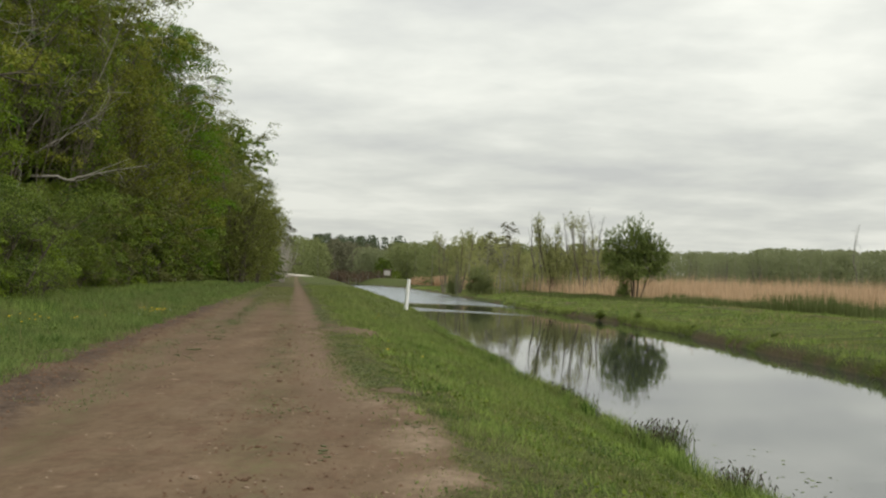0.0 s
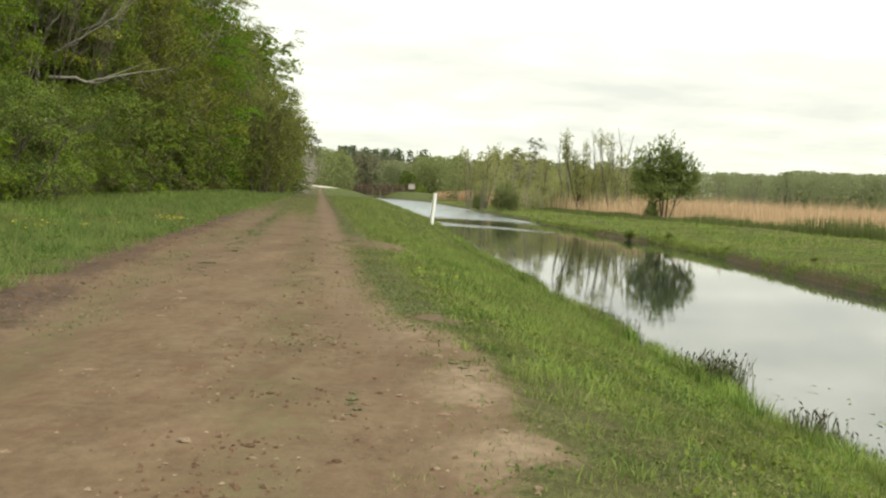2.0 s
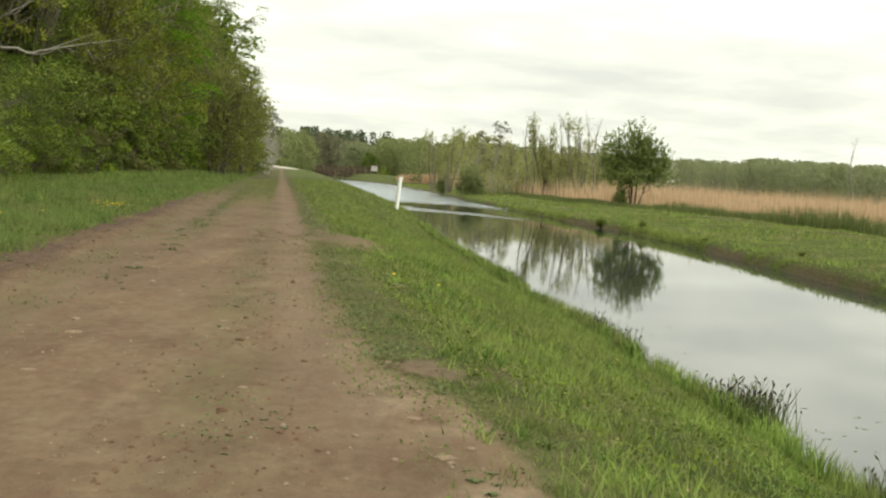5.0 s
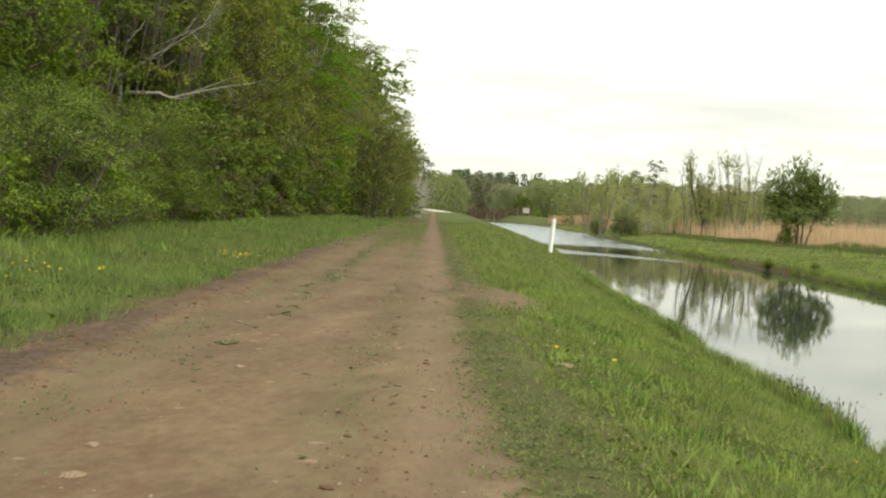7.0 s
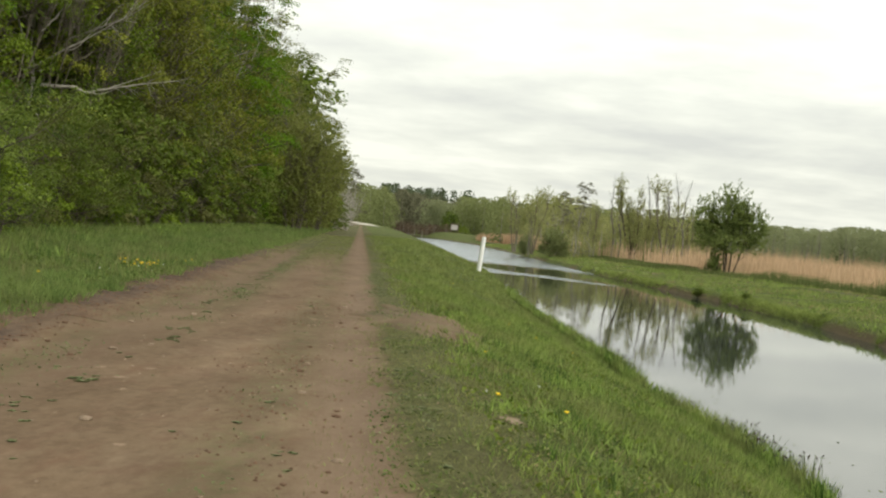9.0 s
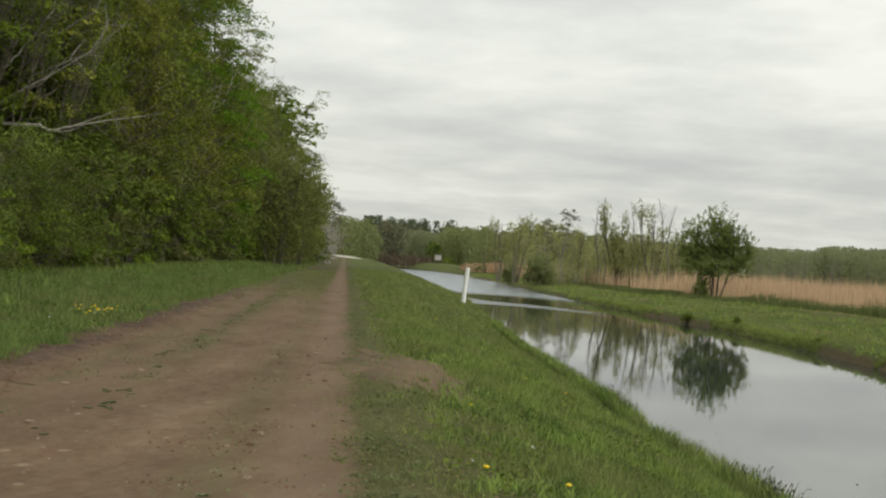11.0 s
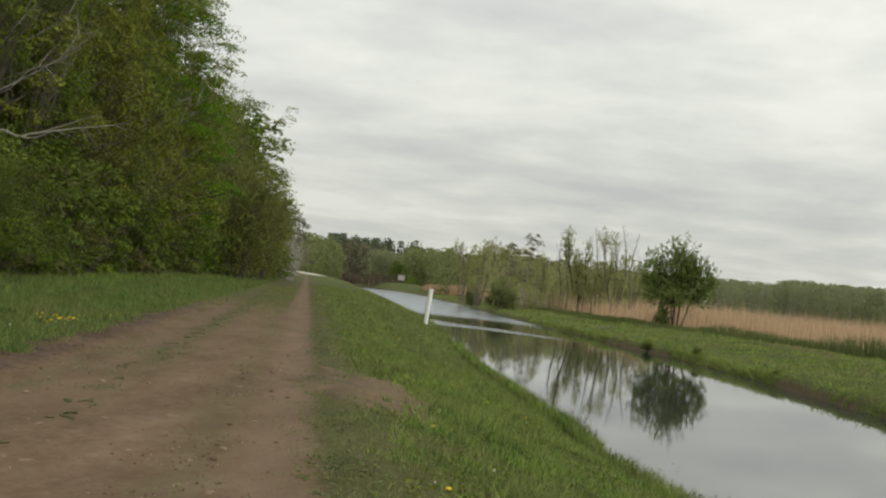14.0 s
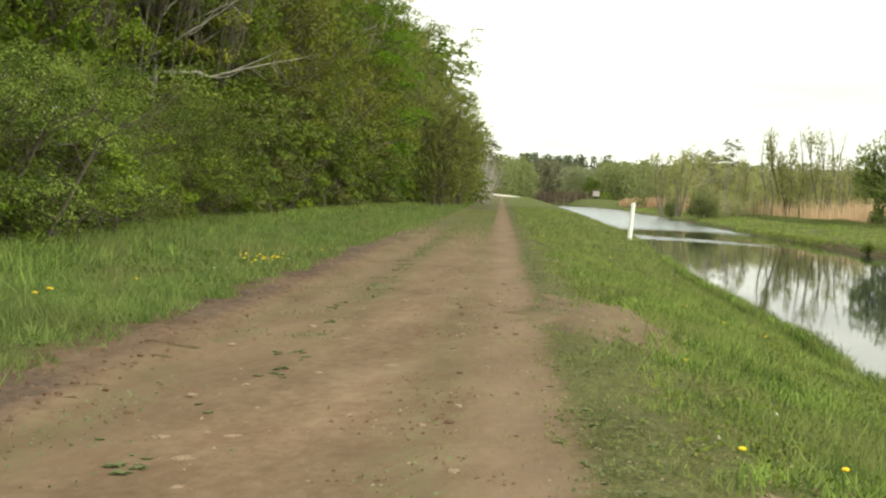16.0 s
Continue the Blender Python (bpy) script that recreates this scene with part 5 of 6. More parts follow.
# broad-leaved weeds in the turf
for label, n, lo, hi, y0, y1 in (("low broad-leaved weeds in the verge grass", 5000, 1.2, 6.0, 9, 50), ("low broad-leaved weeds in the meadow", 5000, -8.0, -2.9, 14, 60)):
    xy = spread(g1, n, y0, y1, lambda y: np.full_like(y, lo), lambda y: np.full_like(y, hi))
    xy = keep_off_soil(xy)
    xy = xy[(u_of(xy[:, 0], xy[:, 1]) > right_edge(xy[:, 1]) + 0.9) | (u_of(xy[:, 0], xy[:, 1]) < -2.7)]
    xy = xy[vnoise(xy[:, 0], xy[:, 1], 0.5, 85) * 0.6 + vnoise(xy[:, 0], xy[:, 1], 2.0, 86) * 0.4 > 0.5]
    cen = np.column_stack([xy, land(xy[:, 0], xy[:, 1]) + g1.uniform(0.02, 0.12, len(xy))])
    v, f = leaf_quads(g1, cen, 0.042, 0.8)
    stuff("turf_weeds", label, "weeds", mesh_from("turf_weeds", v, f, leaf_mid))

# dark leaves and straw flecks between the blades
for name, label, mat, n, lo, hi, y0, y1, size in (("turf_weeds", "small dark-leaved weeds deep in the verge grass", leaf_dark, 15000, 1.5, 6.4, 9, 40, 0.05), ("turf_weeds", "small dark-leaved weeds deep in the meadow grass", leaf_dark, 9000, -8.5, -2.8, 14, 50, 0.06), ("turf_litter", "flecks of dead straw in the verge grass", straw, 9000, 1.2, 6.2, 9, 36, 0.028)):
    xy = keep_off_soil(spread(g1, n, y0, y1, lambda y: np.full_like(y, lo), lambda y: np.full_like(y, hi), 1.1))
    xy = xy[(u_of(xy[:, 0], xy[:, 1]) > right_edge(xy[:, 1]) + 0.7) | (u_of(xy[:, 0], xy[:, 1]) < -2.7)]
    xy = xy[vnoise(xy[:, 0], xy[:, 1], 0.3, 117) * 0.6 + vnoise(xy[:, 0], xy[:, 1], 1.2, 118) * 0.4 > 0.46]
    cen = np.column_stack([xy, land(xy[:, 0], xy[:, 1]) + g1.uniform(0.02, 0.09, len(xy))])
    v, f = leaf_quads(g1, cen, size, 0.5)
    stuff(name, label, "weeds", mesh_from(name, v, f, mat))

# low leafy carpet between the blades of the verge
xy = keep_off_soil(spread(g1, 95000, 9, 34, lambda y: np.full_like(y, 1.0), lambda y: left_shore(y), 1.1))
xy = xy[vnoise(xy[:, 0], xy[:, 1], 0.25, 97) * 0.5 + vnoise(xy[:, 0], xy[:, 1], 0.9, 98) * 0.5 > 0.47]
cen = np.column_stack([xy, land(xy[:, 0], xy[:, 1]) + g1.uniform(0.01, 0.06, len(xy))])
v, f = leaf_quads(g1, cen, 0.029, 0.9)
stuff("clover", "low clover and small leaves carpeting the verge", "weeds", mesh_from("clover", v, f, clover_mat))

# weedy strips of the track
for label, n, mid_u, wide, y0, y1, mat in (("fine green weeds along the middle of the track", 9000, -1.08, 0.13, 24, 75, weed_mat), ("thin weeds and litter between the ruts", 1600, 0.28, 0.18, 14, 45, weed_mat), ("sparse weeds on the loose soil edge", 3000, -1.6, 0.25, 14, 40, weed_mat), ("creeping weeds at the track's edge", 7000, 1.3, 0.16, 17, 50, weed_mat)):
    y = y0 + (y1 - y0) * g1.random(n) ** 1.3
    u = mid_u + g1.normal(0, wide, n)
    x = u - SLANT * y
    k = vnoise(x, y, 0.35, 87) * 0.5 + vnoise(x, y, 1.3, 88) * 0.5 > 0.55
    x, y = x[k], y[k]
    cen = np.column_stack([x, y, land(x, y) + 0.02 + g1.uniform(0.005, 0.05, len(x))])
    v, f = leaf_quads(g1, cen, 0.027, 0.8)
    stuff("track_weeds", label, "weeds", mesh_from("track_weeds", v, f, mat))

# grit and crumbs of soil on the track
for label, n, size, mat, mode in (("scattered pale grit on the dirt track", 2000, 0.009, stone_mat, 0), ("dark crumbs of soil on the dirt track", 3600, 0.010, stone_dark, 1), ("loose dark soil along the track's edge", 5000, 0.013, stone_dark, 2)):
    y = 9 + 32 * g1.random(n) ** 1.3
    u = (g1.uniform(-2.2, 1.7, n), g1.normal(0.25, 0.35, n), g1.normal(-2.4, 0.3, n))[mode]
    x = u - SLANT * y
    if mode < 2:
        k = vnoise(x, y, 0.7, 89) > 0.45
        x, y = x[k], y[k]
    n = len(x)
    s = size * (0.5 + 1.6 * g1.random(n) ** 3)
    c = np.column_stack([x, y, land(x, y) + 0.02])
    ang = g1.uniform(0, 6.28, n)
    ring = [np.column_stack([np.cos(ang + a) * s * r, np.sin(ang + a) * s * r, np.zeros(n)]) for a, r in ((0, 1), (1.5, 0.8), (3.2, 1.1), (4.7, 0.7))]
    top = np.column_stack([0.2 * s, 0 * s, 0.75 * s])
    v = np.stack([c + ring[0], c + ring[1], c + ring[2], c + ring[3], c + top], 1).reshape(-1, 3)
    i = np.arange(n)[:, None] * 5
    f = np.concatenate([i + [0, 1, 4], i + [1, 2, 4], i + [2, 3, 4], i + [3, 0, 4]])
    stuff("grit", label, "grit", mesh_from("grit", v, f, mat))

# field between track and wood
for n, y0, y1, hmin, hmax, width, label in ((40000, -14, 12, 0.06, 0.16, 0.017, "meadow grass beside the start of the walk"), (90000, 12, 34, 0.06, 0.16, 0.010, "meadow grass between the track and the wood"), (90000, 34, 80, 0.08, 0.20, 0.020, "meadow grass before the wood's edge"), (40000, 80, 190, 0.10, 0.25, 0.05, "distant meadow grass before the wood's edge")):
    xy = spread(g1, n, y0, y1, lambda y: np.full_like(y, -9.5), lambda y: np.full_like(y, -2.5))
    xy = keep_off_soil(xy)
    clump = vnoise(xy[:, 0], xy[:, 1], 0.6, 75) * 0.6 + vnoise(xy[:, 0], xy[:, 1], 2.4, 76) * 0.4
    h = (hmin + (hmax - hmin) * g1.random(len(xy))) * (0.6 + smooth(clump, 0.3, 0.8))
    stuff("meadow_grass", label, "grass", blades("meadow_grass", xy, h, 1.3 * width * g1.uniform(0.6, 1.5, len(xy)), grass_meadow, 77, 0.5))

# dry stems standing in the meadow
xy = np.column_stack([g1.normal(-3.7, 0.5, 130), g1.normal(39.3, 1.5, 130)])
more = np.column_stack([g1.uniform(-8.0, -3.0, 240), 16 + 44 * g1.random(240)])
xy = np.concatenate([xy, more[vnoise(more[:, 0], more[:, 1], 1.5, 111) > 0.5]])
xy[:, 0] -= SLANT * xy[:, 1]
stuff("dry_stems", "thin straw-coloured seed stems standing in the meadow", "grass", blades("dry_stems", xy, g1.uniform(0.2, 0.42, len(xy)), g1.uniform(0.006, 0.012, len(xy)), straw, 112, 0.15, joint=True))

# short grass over the far part of the track, beside the worn rut
xy = spread(g1, 60000, 44, 125, lambda y: np.full_like(y, -2.8), lambda y: np.full_like(y, 0.5), 1.1)
u = u_of(xy[:, 0], xy[:, 1])
bare = np.exp(-((u + 1.75) / 0.35) ** 2) * (1 - smooth(xy[:, 1], 75, 120))
cover = smooth(xy[:, 1], 42, 72) * (0.25 + 0.75 * smooth(vnoise(xy[:, 0], xy[:, 1], 1.4, 114) * 0.5 + vnoise(xy[:, 0], xy[:, 1], 5.0, 115) * 0.5, 0.3, 0.65)) * (1 - bare) * (1 - smooth(u, 0.1, 0.5))
xy = xy[g1.random(len(xy)) < cover]
stuff("track_grass", "short dull grass growing over the far track", "grass", blades("track_grass", xy, g1.uniform(0.03, 0.09, len(xy)), 0.02 + 0.0003 * xy[:, 1], grass_trodden, 116, 0.5))

# rough grass along the foot of the wood
yv = 30 + 130 * g1.random(22000) ** 1.5
uv = np.interp(yv, [20, 36, 47, 70, 120, 160, 195], [-8.6, -8.2, -9.4, -9.4, -8.8, -6.2, -2.6]) + 1.6 + g1.normal(0, 0.7, len(yv))
xy = np.column_stack([uv - SLANT * yv, yv])
xy = xy[vnoise(xy[:, 0], xy[:, 1], 0.9, 99) > 0.35]
stuff("rough_grass", "tall rough grass along the foot of the wood", "grass", blades("rough_grass", xy, g1.uniform(0.14, 0.4, len(xy)), 0.02 + 0.0004 * xy[:, 1], grass_lush, 100, 0.4))

# far bank
xy = spread(g1, 150000, 38, 330, lambda y: right_shore(y) + 0.12, lambda y: right_shore(y) + 16.0, 1.7)
e = u_of(xy[:, 0], xy[:, 1]) - right_shore(xy[:, 1])
xy = xy[(np.abs(e - 10.8) > 0.7) | (g1.random(len(xy)) < 0.3)]
xy = xy[((u_of(xy[:, 0], xy[:, 1]) - 28.7) / 1.1) ** 2 + ((xy[:, 1] - 134.0) / 3.4) ** 2 > 1]
clump = vnoise(xy[:, 0], xy[:, 1], 1.5, 78)
h = (0.05 + 0.11 * g1.random(len(xy))) * (0.7 + 0.6 * smooth(clump, 0.4, 0.9))
stuff("bank_grass", "green grass on the far bank", "grass", blades("bank_grass", xy, h, 0.018 + 0.00016 * xy[:, 1], grass_far, 79, 0.5))

xy = spread(g1, 26000, 38, 200, lambda y: right_shore(y) + 0.4, lambda y: right_shore(y) + 12.0, 1.5)
xy = xy[vnoise(xy[:, 0], xy[:, 1], 1.1, 91) * 0.6 + vnoise(xy[:, 0], xy[:, 1], 4.0, 92) * 0.4 > 0.58]
stuff("bank_tussocks", "darker grass tussocks on the far bank", "grass", blades("bank_tussocks", xy, g1.uniform(0.12, 0.35, len(xy)), 0.05 + 0.0003 * xy[:, 1], grass_lush, 93, 0.5))

xy = spread(g1, 16000, 40, 150, lambda y: right_shore(y) + 0.03, lambda y: right_shore(y) + 0.6, 1.4)
xy = xy[0.5 * vnoise(xy[:, 0], xy[:, 1], 0.8, 94) + 0.5 * vnoise(xy[:, 0], xy[:, 1], 5.0, 95) > 0.42 + 0.18 * (1 - smooth(xy[:, 1], 60, 84))]
stuff("bank_fringe", "grass overhanging the far waterline", "grass", blades("bank_fringe", xy, g1.uniform(0.12, 0.32, len(xy)), 0.03 + 0.0002 * xy[:, 1], grass_far, 96, 0.7))

xy = spread(g1, 16000, 38, 220, lambda y: right_shore(y) + 0.3, lambda y: right_shore(y) + 13.0, 1.4)
xy = xy[vnoise(xy[:, 0], xy[:, 1], 1.6, 104) * 0.6 + vnoise(xy[:, 0], xy[:, 1], 5.0, 105) * 0.4 > 0.6]
stuff("dead_grass", "straw-coloured dead grass on the far bank", "grass", blades("dead_grass", xy, g1.uniform(0.1, 0.26, len(xy)), 0.04 + 0.0003 * xy[:, 1], straw, 106, 0.6))

# reeds beyond the far bank
xy = spread(g1, 64000, 45, 470, lambda y: right_shore(y) + np.interp(y, [100, 150, 220], [20, 11.0, 7.5]) + 3 * vnoise(y, y, 9, 80), lambda y: right_shore(y) + 78, 1.2)
xy = xy[xy[:, 0] > -0.034 * xy[:, 1] + 1.2 * np.sin(0.3 * xy[:, 1])]
near_wood = 1 - smooth(xy[:, 0], 13.0, 22.0)
keep = g1.random(len(xy)) > 0.15 * near_wood
xy, near_wood = xy[keep], near_wood[keep]
h = (1.3 + 2.1 * g1.random(len(xy)) ** 2.2 + 1.1 * vnoise(xy[:, 0], xy[:, 1], 7.0, 81)) * (1 - 0.18 * near_wood)
stuff("reeds", "tall dry tan reeds in the marsh", "reeds", blades("reeds", xy, h, 0.025 + 0.00028 * xy[:, 1], reed_tan, 82, 0.10, sink=0.05, joint=True))
xy = spread(g1, 12000, 236, 388, lambda y: right_shore(y) + 5.5 + 2 * vnoise(y, y, 9, 86), lambda y: right_shore(y) + 15, 1.0)
xy = xy[vnoise(xy[:, 0], xy[:, 1], 8.0, 87) > 0.25]
h = 1.2 + 1.0 * g1.random(len(xy)) + 1.0 * vnoise(xy[:, 0], xy[:, 1], 7.0, 88)
stuff("reeds", "dry tan reeds along the meadow's far edge", "reeds", blades("far_reeds", xy, h, 0.03 + 0.0003 * xy[:, 1], reed_tan, 89, 0.10, sink=0.05, joint=True))
xy = spread(g1, 34000, 45, 400, lambda y: right_shore(y) + np.interp(y, [100, 150], [14.5, 7.5]), lambda y: right_shore(y) + np.interp(y, [100, 150], [22, 12]), 1.5)
h = (0.3 + 0.7 * g1.random(len(xy)) + 1.3 * vnoise(xy[:, 0], xy[:, 1], 5.0, 83) ** 2) * (0.32 + 0.68 * smooth(xy[:, 0], 16.0, 26.0))
stuff("reeds", "young green reeds at the marsh edge", "reeds", blades("green_reeds", xy, h, 0.05 + 0.0004 * xy[:, 1], reed_green, 84, 0.12, sink=0.05))


# ---- white marker post ----
def marker_post(x, y):
    z0 = float(land(x, y))
    root = new("marker_post")
    root.location = (x, y, z0)
    root.rotation_euler = (0, radians(4.2), 0)
    tagged(root, "white painted marker post on the canal bank", "post")
    bm = bmesh.new()
    bmesh.ops.create_cone(bm, cap_ends=True, segments=20, radius1=0.145, radius2=0.145, depth=2.70)
    bmesh.ops.bevel(bm, geom=[e for e in bm.edges if abs(e.verts[0].co.z - e.verts[1].co.z) < 1e-4 and e.verts[0].co.z > 0], offset=0.03, segments=3, affect='EDGES')
    bmesh.ops.translate(bm, vec=(0, 0, 1.35 - 0.3), verts=bm.verts)
    part("shaft", (bm, white_paint), root)
    bm = bmesh.new()
    bmesh.ops.create_cone(bm, cap_ends=True, segments=20, radius1=0.17, radius2=0.15, depth=0.10)
    bmesh.ops.translate(bm, vec=(0, 0, 0.03), verts=bm.verts)
    part("collar", (bm, stone_mat), root, "earthy concrete collar")


marker_post(-4.98, 96.8)


def box(bm, sx, sy, sz, x, y, z):
    r = bmesh.ops.create_cube(bm, size=1.0)
    bmesh.ops.scale(bm, vec=(sx, sy, sz), verts=r["verts"])
    bmesh.ops.translate(bm, vec=(x, y, z), verts=r["verts"])


def notice_board(x, y):
    root = new("notice_board")
    root.location = (x, y, float(land(x, y)))
    tagged(root, "white notice board on dark timber posts by the water", "sign")
    bm = bmesh.new()
    box(bm, 2.2, 0.06, 1.7, 0, 0, 1.8)
    bmesh.ops.bevel(bm, geom=bm.edges[:], offset=0.01, segments=1, affect='EDGES')
    part("board", (bm, sign_white), root)
    for sx in (-1.25, 1.25):
        bm = bmesh.new()
        box(bm, 0.3, 0.26, 3.2, sx, 0.15, 1.35)
        part("leg", (bm, timber), root)
    bm = bmesh.new()
    box(bm, 3.2, 0.5, 0.4, 0, 0.05, 2.95)
    part("cap_rail", (bm, timber), root)


notice_board(-31.2, 455)


# ---- rushes, flowers, stones and weeds near the camera ----
def rush_meshes(seed, n, height, radius):
    g = np.random.default_rng(seed)
    wood, heads = Wood(), Wood()
    vs = []
    for _ in range(n):
        p = g.normal(0, radius * 0.5, 2)
        h = height * g.uniform(0.6, 1.1)
        off = g.normal(0, 0.16, 2) * h
        t = np.linspace(0, 1, 4)
        path = np.column_stack([p[0] + off[0] * t ** 1.7, p[1] + off[1] * t ** 1.7, -0.1 + h * t])
        wood.tube(path, np.array([0.010, 0.009, 0.007, 0.003]), 3)
        if g.random() < 0.3:
            top = path[-1]
            nod = np.array([g.normal(0, 0.03), g.normal(0, 0.03), 0.05])
            heads.tube([top - nod * 0.2, top + nod * 0.4, top + nod], [0.006, 0.014, 0.004], 4)
    return wood.mesh("rush_stems", rush_mat), heads.mesh("rush_heads", rush_head)


rush_kinds = []
for k in range(3):
    st, hd = rush_meshes(90 + k, 78, 0.75, 0.42)
    root = new("rush_clump")
    tagged(root, "clump of green rushes with dark seed heads at the water's edge", "rushes")
    tagged(part("stem", st, root), kind="stuff")
    tagged(part("seed_head", hd, root, "dark brown seed heads"), kind="stuff")
    rush_kinds.append(Grove(root, "rush clumps along the shore"))
g2 = np.random.default_rng(23)
RUSHES = [(0.1, 24.0, 1.2), (0.18, 24.5, 1.0), (0.0, 25.0, 1.1), (-0.05, 23.6, 1.05), (0.1, 24.3, 1.05), (0.15, 20.4, 0.9), (-0.1, 19.7, 0.85), (0.2, 19.9, 0.85), (0.1, 18.5, 0.6), (0.1, 16.9, 0.55), (0.0, 31.5, 0.75), (-0.15, 32.6, 0.7), (0.0, 33.5, 0.65), (0.05, 34.5, 0.7),
          (0.0, 42.8, 0.65), (0.0, 44.2, 0.7), (-0.1, 45.2, 0.65), (0.0, 47.5, 0.6), (0.0, 49.6, 0.65), (0.0, 51.5, 0.6), (0.0, 28.5, 0.5), (0.0, 30.0, 0.5), (-0.1, 37.5, 0.5), (-0.1, 40.0, 0.5), (0.0, 55, 0.5), (0.0, 58, 0.5), (0.0, 15.2, 0.8), (0.0, 14.0, 0.8)]
for k, (du, y, s) in enumerate(RUSHES):
    u = float(left_shore(y)) + du - 0.12
    rush_kinds[k % 3].put(u - SLANT * y, y, g2.uniform(0, 6.28), (0.75 if k < 4 else 0.95) * s)

# floating weed
n = 50
yy = g2.uniform(19, 26, n)
uu = np.array([float(left_shore(v)) for v in yy]) + g2.uniform(0.4, 2.2, n)
cen = np.column_stack([uu - SLANT * yy, yy, np.full(n, WATER_Z + 0.006)])
yy2 = g2.uniform(26, 42, n)
uu2 = np.array([float(left_shore(v)) for v in yy2]) + np.abs(g2.normal(0, 0.7, n)) + 0.1
cen = np.concatenate([cen, np.column_stack([uu2 - SLANT * yy2, yy2, np.full(n, WATER_Z + 0.006)])])
v, f = leaf_quads(g2, cen, 0.09, 8.0)
stuff("floating_weed", "scraps of dark weed floating on the water", "water weed", mesh_from("floating_weed", v, f, leaf_dark))


# bushes at the far waterline
bank_bush = Grove(tree_kind("shrub", "small dark bush at the far waterline", "shrub", tree_meshes("bank_bush", 95, 0.9, 0.8, 0.03, 0.05, 20, 6, 18, 0.16, bark, leaf_dark, stems=4, puff=0.22)), "small bushes on the far bank")
for y, e, s in [(101.3, 0.15, 0.46), (92, 0.7, 0.32), (76, 0.5, 0.2), (62, 1.4, 0.2)]:
    u = float(right_shore(y)) + e
    bank_bush.put(u - SLANT * y, y, g2.uniform(0, 6.28), s)


def flower(kind_name, label, head_mat, category):
    root = new(kind_name)
    tagged(root, label, category)
    w = Wood()
    w.tube([(0, 0, -0.03), (0.005, 0.004, 0.09), (0.012, 0.0, 0.17)], [0.004, 0.003, 0.003], 4)
    part("stem", w.mesh("flower_stem", stem_mat), root)
    bm = bmesh.new()
    bmesh.ops.create_icosphere(bm, subdivisions=2, radius=0.028)
    for v in bm.verts:
        v.co.z *= 0.55 if head_mat is petal else 0.95
        v.co *= 1 + 0.12 * noise.noise(v.co * 90)
    bmesh.ops.translate(bm, vec=(0.012, 0, 0.18), verts=bm.verts)
    part("head", (bm, head_mat), root)
    return root


yellow = Grove(flower("dandelion", "yellow dandelion flower in the grass", petal, "flower"), "yellow flowers in the grass")
white = Grove(flower("dandelion_clock", "white dandelion seed head in the grass", petal_white, "flower"), "white seed heads in the grass")
for kind, u, y, spread_u, spread_y, count in ((yellow, -3.35, 38.3, 0.22, 0.7, 22), (white, -3.6, 39.4, 0.55, 1.3, 15), (yellow, -5.0, 29.3, 0.45, 0.7, 12), (yellow, 2.12, 24.6, 0.05, 0.05, 1), (white, 2.0, 25.2, 0.05, 0.1, 1), (yellow, -2.9, 42, 0.6, 3, 4), (yellow, 3.6, 62, 0.8, 6, 6),
                                              (yellow, -4, 27, 1.2, 4, 4), (white, -4.5, 33, 1.5, 4, 2), (yellow, 4.5, 27, 1.0, 6, 4), (white, 4.2, 26, 1.2, 5, 2), (yellow, 4.0, 40, 1.0, 5, 5)):
    for _ in range(count):
        yv = y + g2.normal(0, spread_y)
        uv = u + g2.normal(0, spread_u)
        if -2.95 < uv < 1.7:
            continue
        s = g2.uniform(0.6, 0.9) * (1.15 if uv < 0 else 1.0) * (0.7 if kind is white else 1)
        kind.put(uv - SLANT * yv, yv, g2.uniform(0, 6.28), s)


def stone_mesh(seed, mat):
    bm = bmesh.new()
    bmesh.ops.create_icosphere(bm, subdivisions=2, radius=0.5)
    for v in bm.verts:
        v.co *= 1 + 0.5 * noise.noise(v.co * 2.6 + Vector((seed * 3.1, 0, 0)))
        v.co.z *= 0.45
    me = bpy.data.meshes.new("stone")
    bm.to_mesh(me)
    bm.free()
    me.materials.append(mat)
    return me


stones = [stone_mesh(k, stone_mat) for k in range(4)] + [stone_mesh(k, stone_dark) for k in range(4, 7)]


def put_stone(u, y, size, k):
    x = u - SLANT * y
    ob = new("stone" if k < 4 else "soil_clod", stones[k])
    ob.matrix_basis = scaled(x, y, float(land(x, y)) + 0.02 + size * 0.05, g2.uniform(0, 6.28), size)
    tagged(ob, "small pale stone pressed into the dirt track" if k < 4 else "dark clod of soil on the dirt track", "stone" if k < 4 else "soil clod", "stones on the track" if k < 4 else "clods on the track")


for _ in range(55):
    put_stone(g2.uniform(-2.0, 1.1), 9.5 + 30 * g2.random() ** 1.4, 0.02 + 0.07 * g2.random() ** 3, int(g2.integers(0, 4)))
for _ in range(170):
    put_stone(g2.normal(-2.2, 0.2) if g2.random() < 0.7 else g2.uniform(0.1, 0.9), 9.5 + 28 * g2.random() ** 1.2, 0.02 + 0.045 * g2.random() ** 2, int(g2.integers(4, 7)))
for _ in range(44):
    put_stone(1.95 + g2.normal(0, 0.4), 32.0 + g2.normal(0, 1.3), g2.uniform(0.02, 0.075), int(g2.integers(0, 4)))
for _ in range(25):
    put_stone(g2.uniform(0.9, 1.7), g2.uniform(10, 18), g2.uniform(0.02, 0.05), int(g2.integers(0, 4)))


flat_stones = [stone_mesh(k, stone_worn) for k in range(8, 12)]
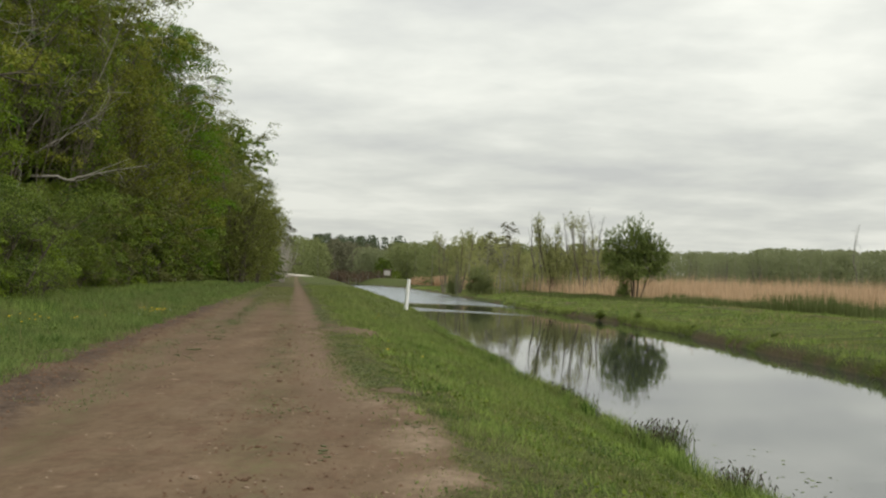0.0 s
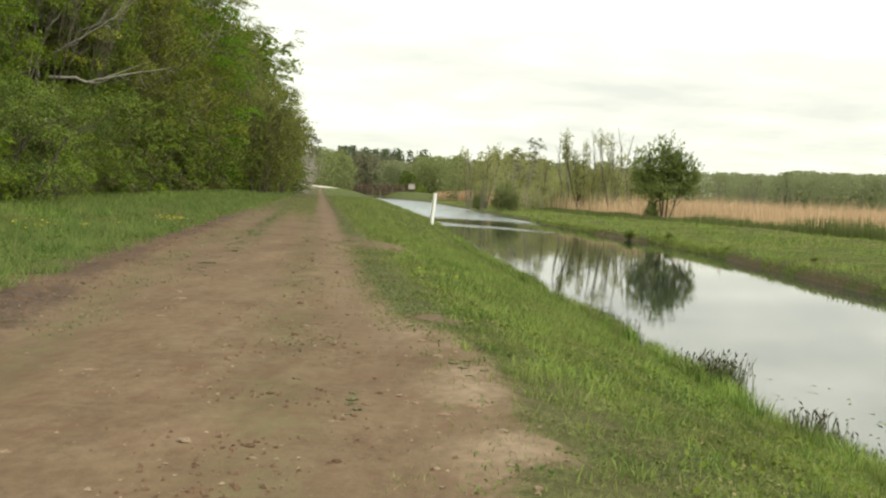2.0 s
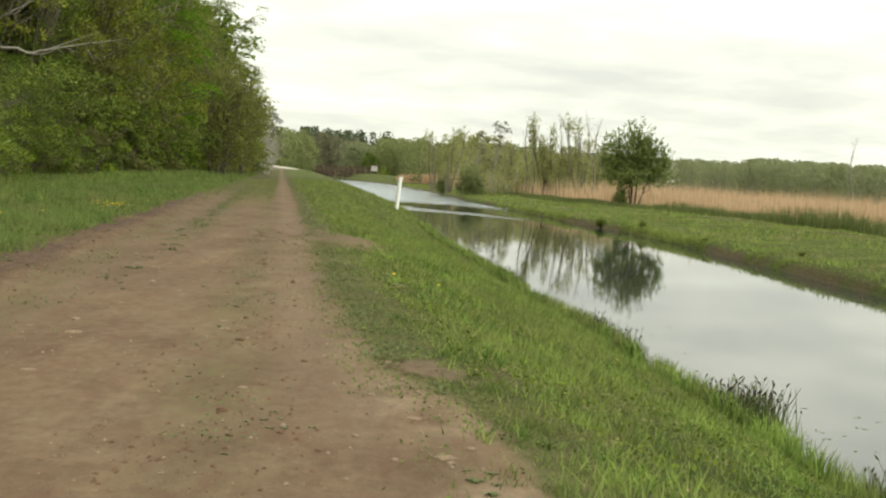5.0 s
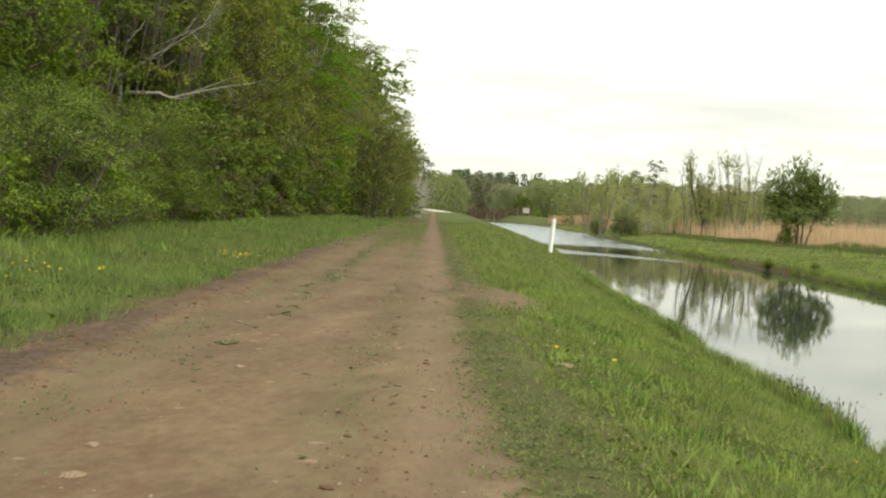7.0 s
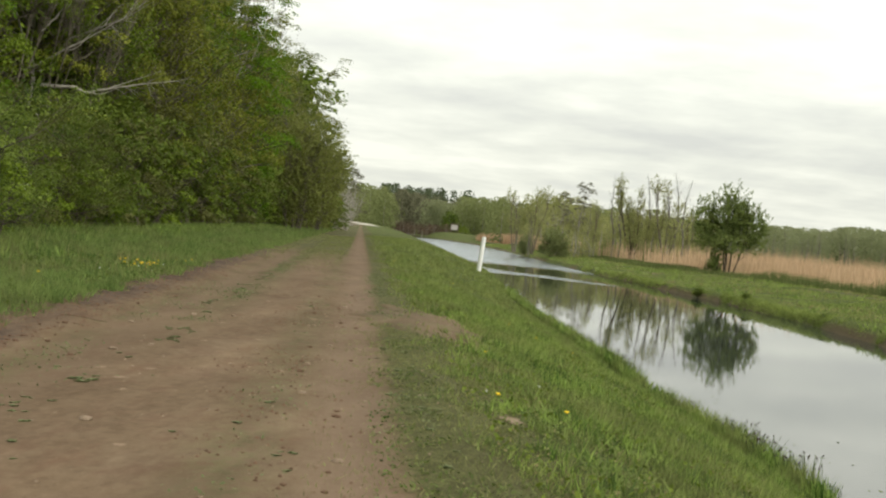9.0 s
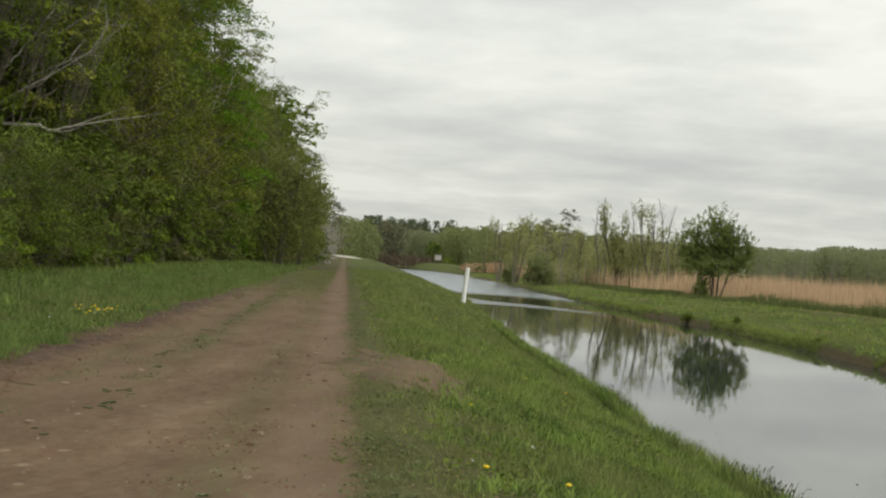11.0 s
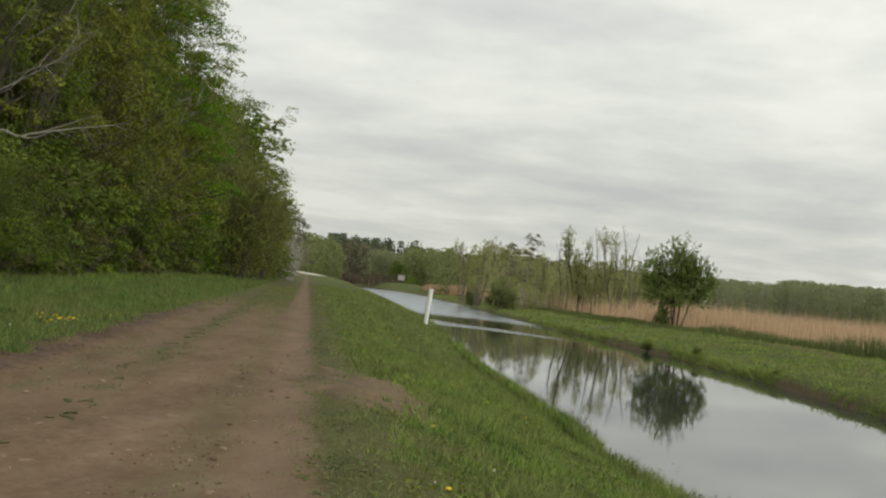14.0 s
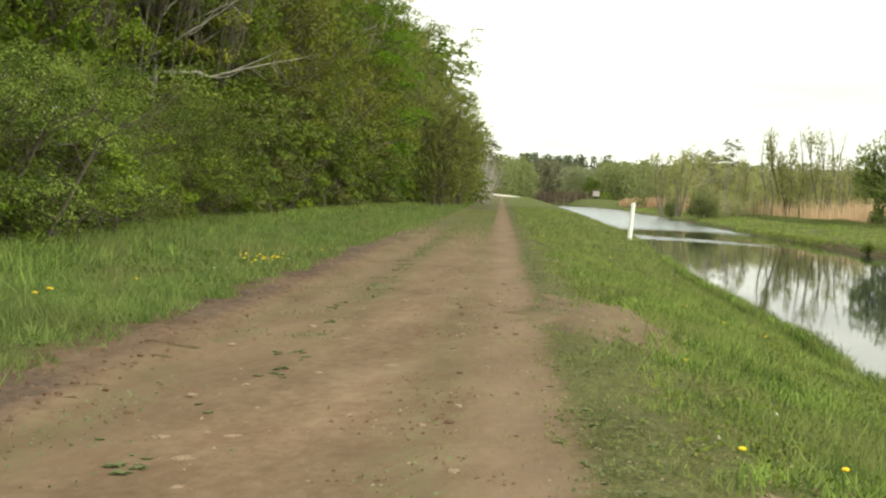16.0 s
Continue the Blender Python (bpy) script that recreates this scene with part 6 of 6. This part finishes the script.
# broad flat stones worn level with the track
for u, y, size in ((-0.90, 23.4, 0.13), (-0.78, 24.0, 0.16), (-0.16, 27.1, 0.15), (0.25, 24.7, 0.12), (-1.16, 23.9, 0.15), (-0.74, 28.7, 0.13), (-2.11, 26.0, 0.12), (-0.66, 26.5, 0.13), (-0.77, 22.8, 0.12), (-0.89, 17.4, 0.2), (0.16, 18.6, 0.14),
                   (0.18, 18.1, 0.12), (-0.80, 19.4, 0.1), (-1.27, 17.7, 0.1), (0.58, 11.3, 0.1), (-0.10, 13.1, 0.05), (-0.91, 12.5, 0.14), (-0.88, 15.7, 0.12), (1.43, 12.0, 0.2), (1.21, 11.7, 0.14), (1.41, 14.1, 0.16), (-0.84, 10.1, 0.1), (1.3, 13.2, 0.14), (1.5, 12.8, 0.12), (1.35, 15.0, 0.12), (0.4, 15.6, 0.1), (-0.4, 20.8, 0.12), (0.3, 30.5, 0.14), (-0.5, 33.0, 0.15)):
    x = u - SLANT * y
    ob = new("flat_stone", flat_stones[int(g2.integers(0, 4))])
    ob.matrix_basis = Matrix.Translation((x, y, float(land(x, y)) + 0.016)) @ Matrix.Rotation(g2.uniform(-0.5, 0.5), 4, 'Z') @ Matrix.Diagonal((size * g2.uniform(0.6, 0.9), size * g2.uniform(0.5, 1.1), size * 0.2, 1))
    tagged(ob, "flat pale stone worn level with the dirt track", "stone", "flat stones in the track")


def weed_mesh(seed):
    g = np.random.default_rng(seed)
    n = 16
    vs, fs = [], []
    for i in range(n):
        a, l, w = g.uniform(0, 6.28), g.uniform(0.06, 0.15), g.uniform(0.02, 0.045)
        d, s = np.array([math.cos(a), math.sin(a), 0]), np.array([-math.sin(a), math.cos(a), 0])
        up = np.array([0, 0, 1])
        pts = [up * 0.01, d * l * 0.45 + s * w + up * l * 0.28, d * l + up * l * g.uniform(0.05, 0.3), d * l * 0.45 - s * w + up * l * 0.28]
        k = len(vs)
        vs += pts
        fs.append((k, k + 1, k + 2, k + 3))
    return mesh_from("weed", np.array(vs), np.array(fs), weed_mat)


weeds = [weed_mesh(200 + k) for k in range(4)]


def put_weed(u, y, s):
    x = u - SLANT * y
    ob = new("weed", weeds[int(g2.integers(0, 4))])
    ob.matrix_basis = scaled(x, y, float(land(x, y)) + 0.015, g2.uniform(0, 6.28), s)
    tagged(ob, "low green broad-leaved weed growing on the track", "weed", "weeds on the track")


for _ in range(30):
    yv = g2.uniform(22, 62)
    put_weed(-1.08 + g2.normal(0, 0.14), yv, g2.uniform(0.2, 0.45))
for _ in range(30):
    yv = g2.uniform(9, 40)
    put_weed(g2.normal(0.35, 0.35) if g2.random() < 0.5 else g2.normal(-1.3, 0.35), yv, g2.uniform(0.15, 0.42))
for _ in range(90):
    yv = g2.uniform(18, 45)
    put_weed(float(right_edge(yv)) + 0.15 + g2.normal(0.1, 0.2), yv, g2.uniform(0.2, 0.45))
# larger rosettes standing out on the track
for u, y, s in ((-1.16, 23.2, 1.15), (-1.01, 26.4, 1.1), (-1.01, 27.5, 0.9), (-1.08, 37.0, 1.2), (-1.06, 34.3, 1.2), (-1.20, 42.2, 1.3), (-1.12, 35.6, 1.0), (-1.1, 39.0, 1.2), (-1.15, 40.5, 1.1), (-1.21, 22.0, 0.8), (-1.11, 30.2, 0.9), (-1.3, 32.1, 1.0), (-2.46, 22.5, 0.9), (0.5, 21.0, 0.7), (-1.05, 33.2, 0.9), (-1.16, 45.0, 1.3), (-1.2, 48.0, 1.3), (0.7, 12.0, 0.7), (0.55, 14.6, 0.6), (1.5, 13.6, 0.9), (1.55, 16.0, 0.9)):
    for _ in range(7):
        put_weed(u + g2.normal(0, 0.08), y + g2.normal(0, 0.2), s * g2.uniform(0.2, 0.45))
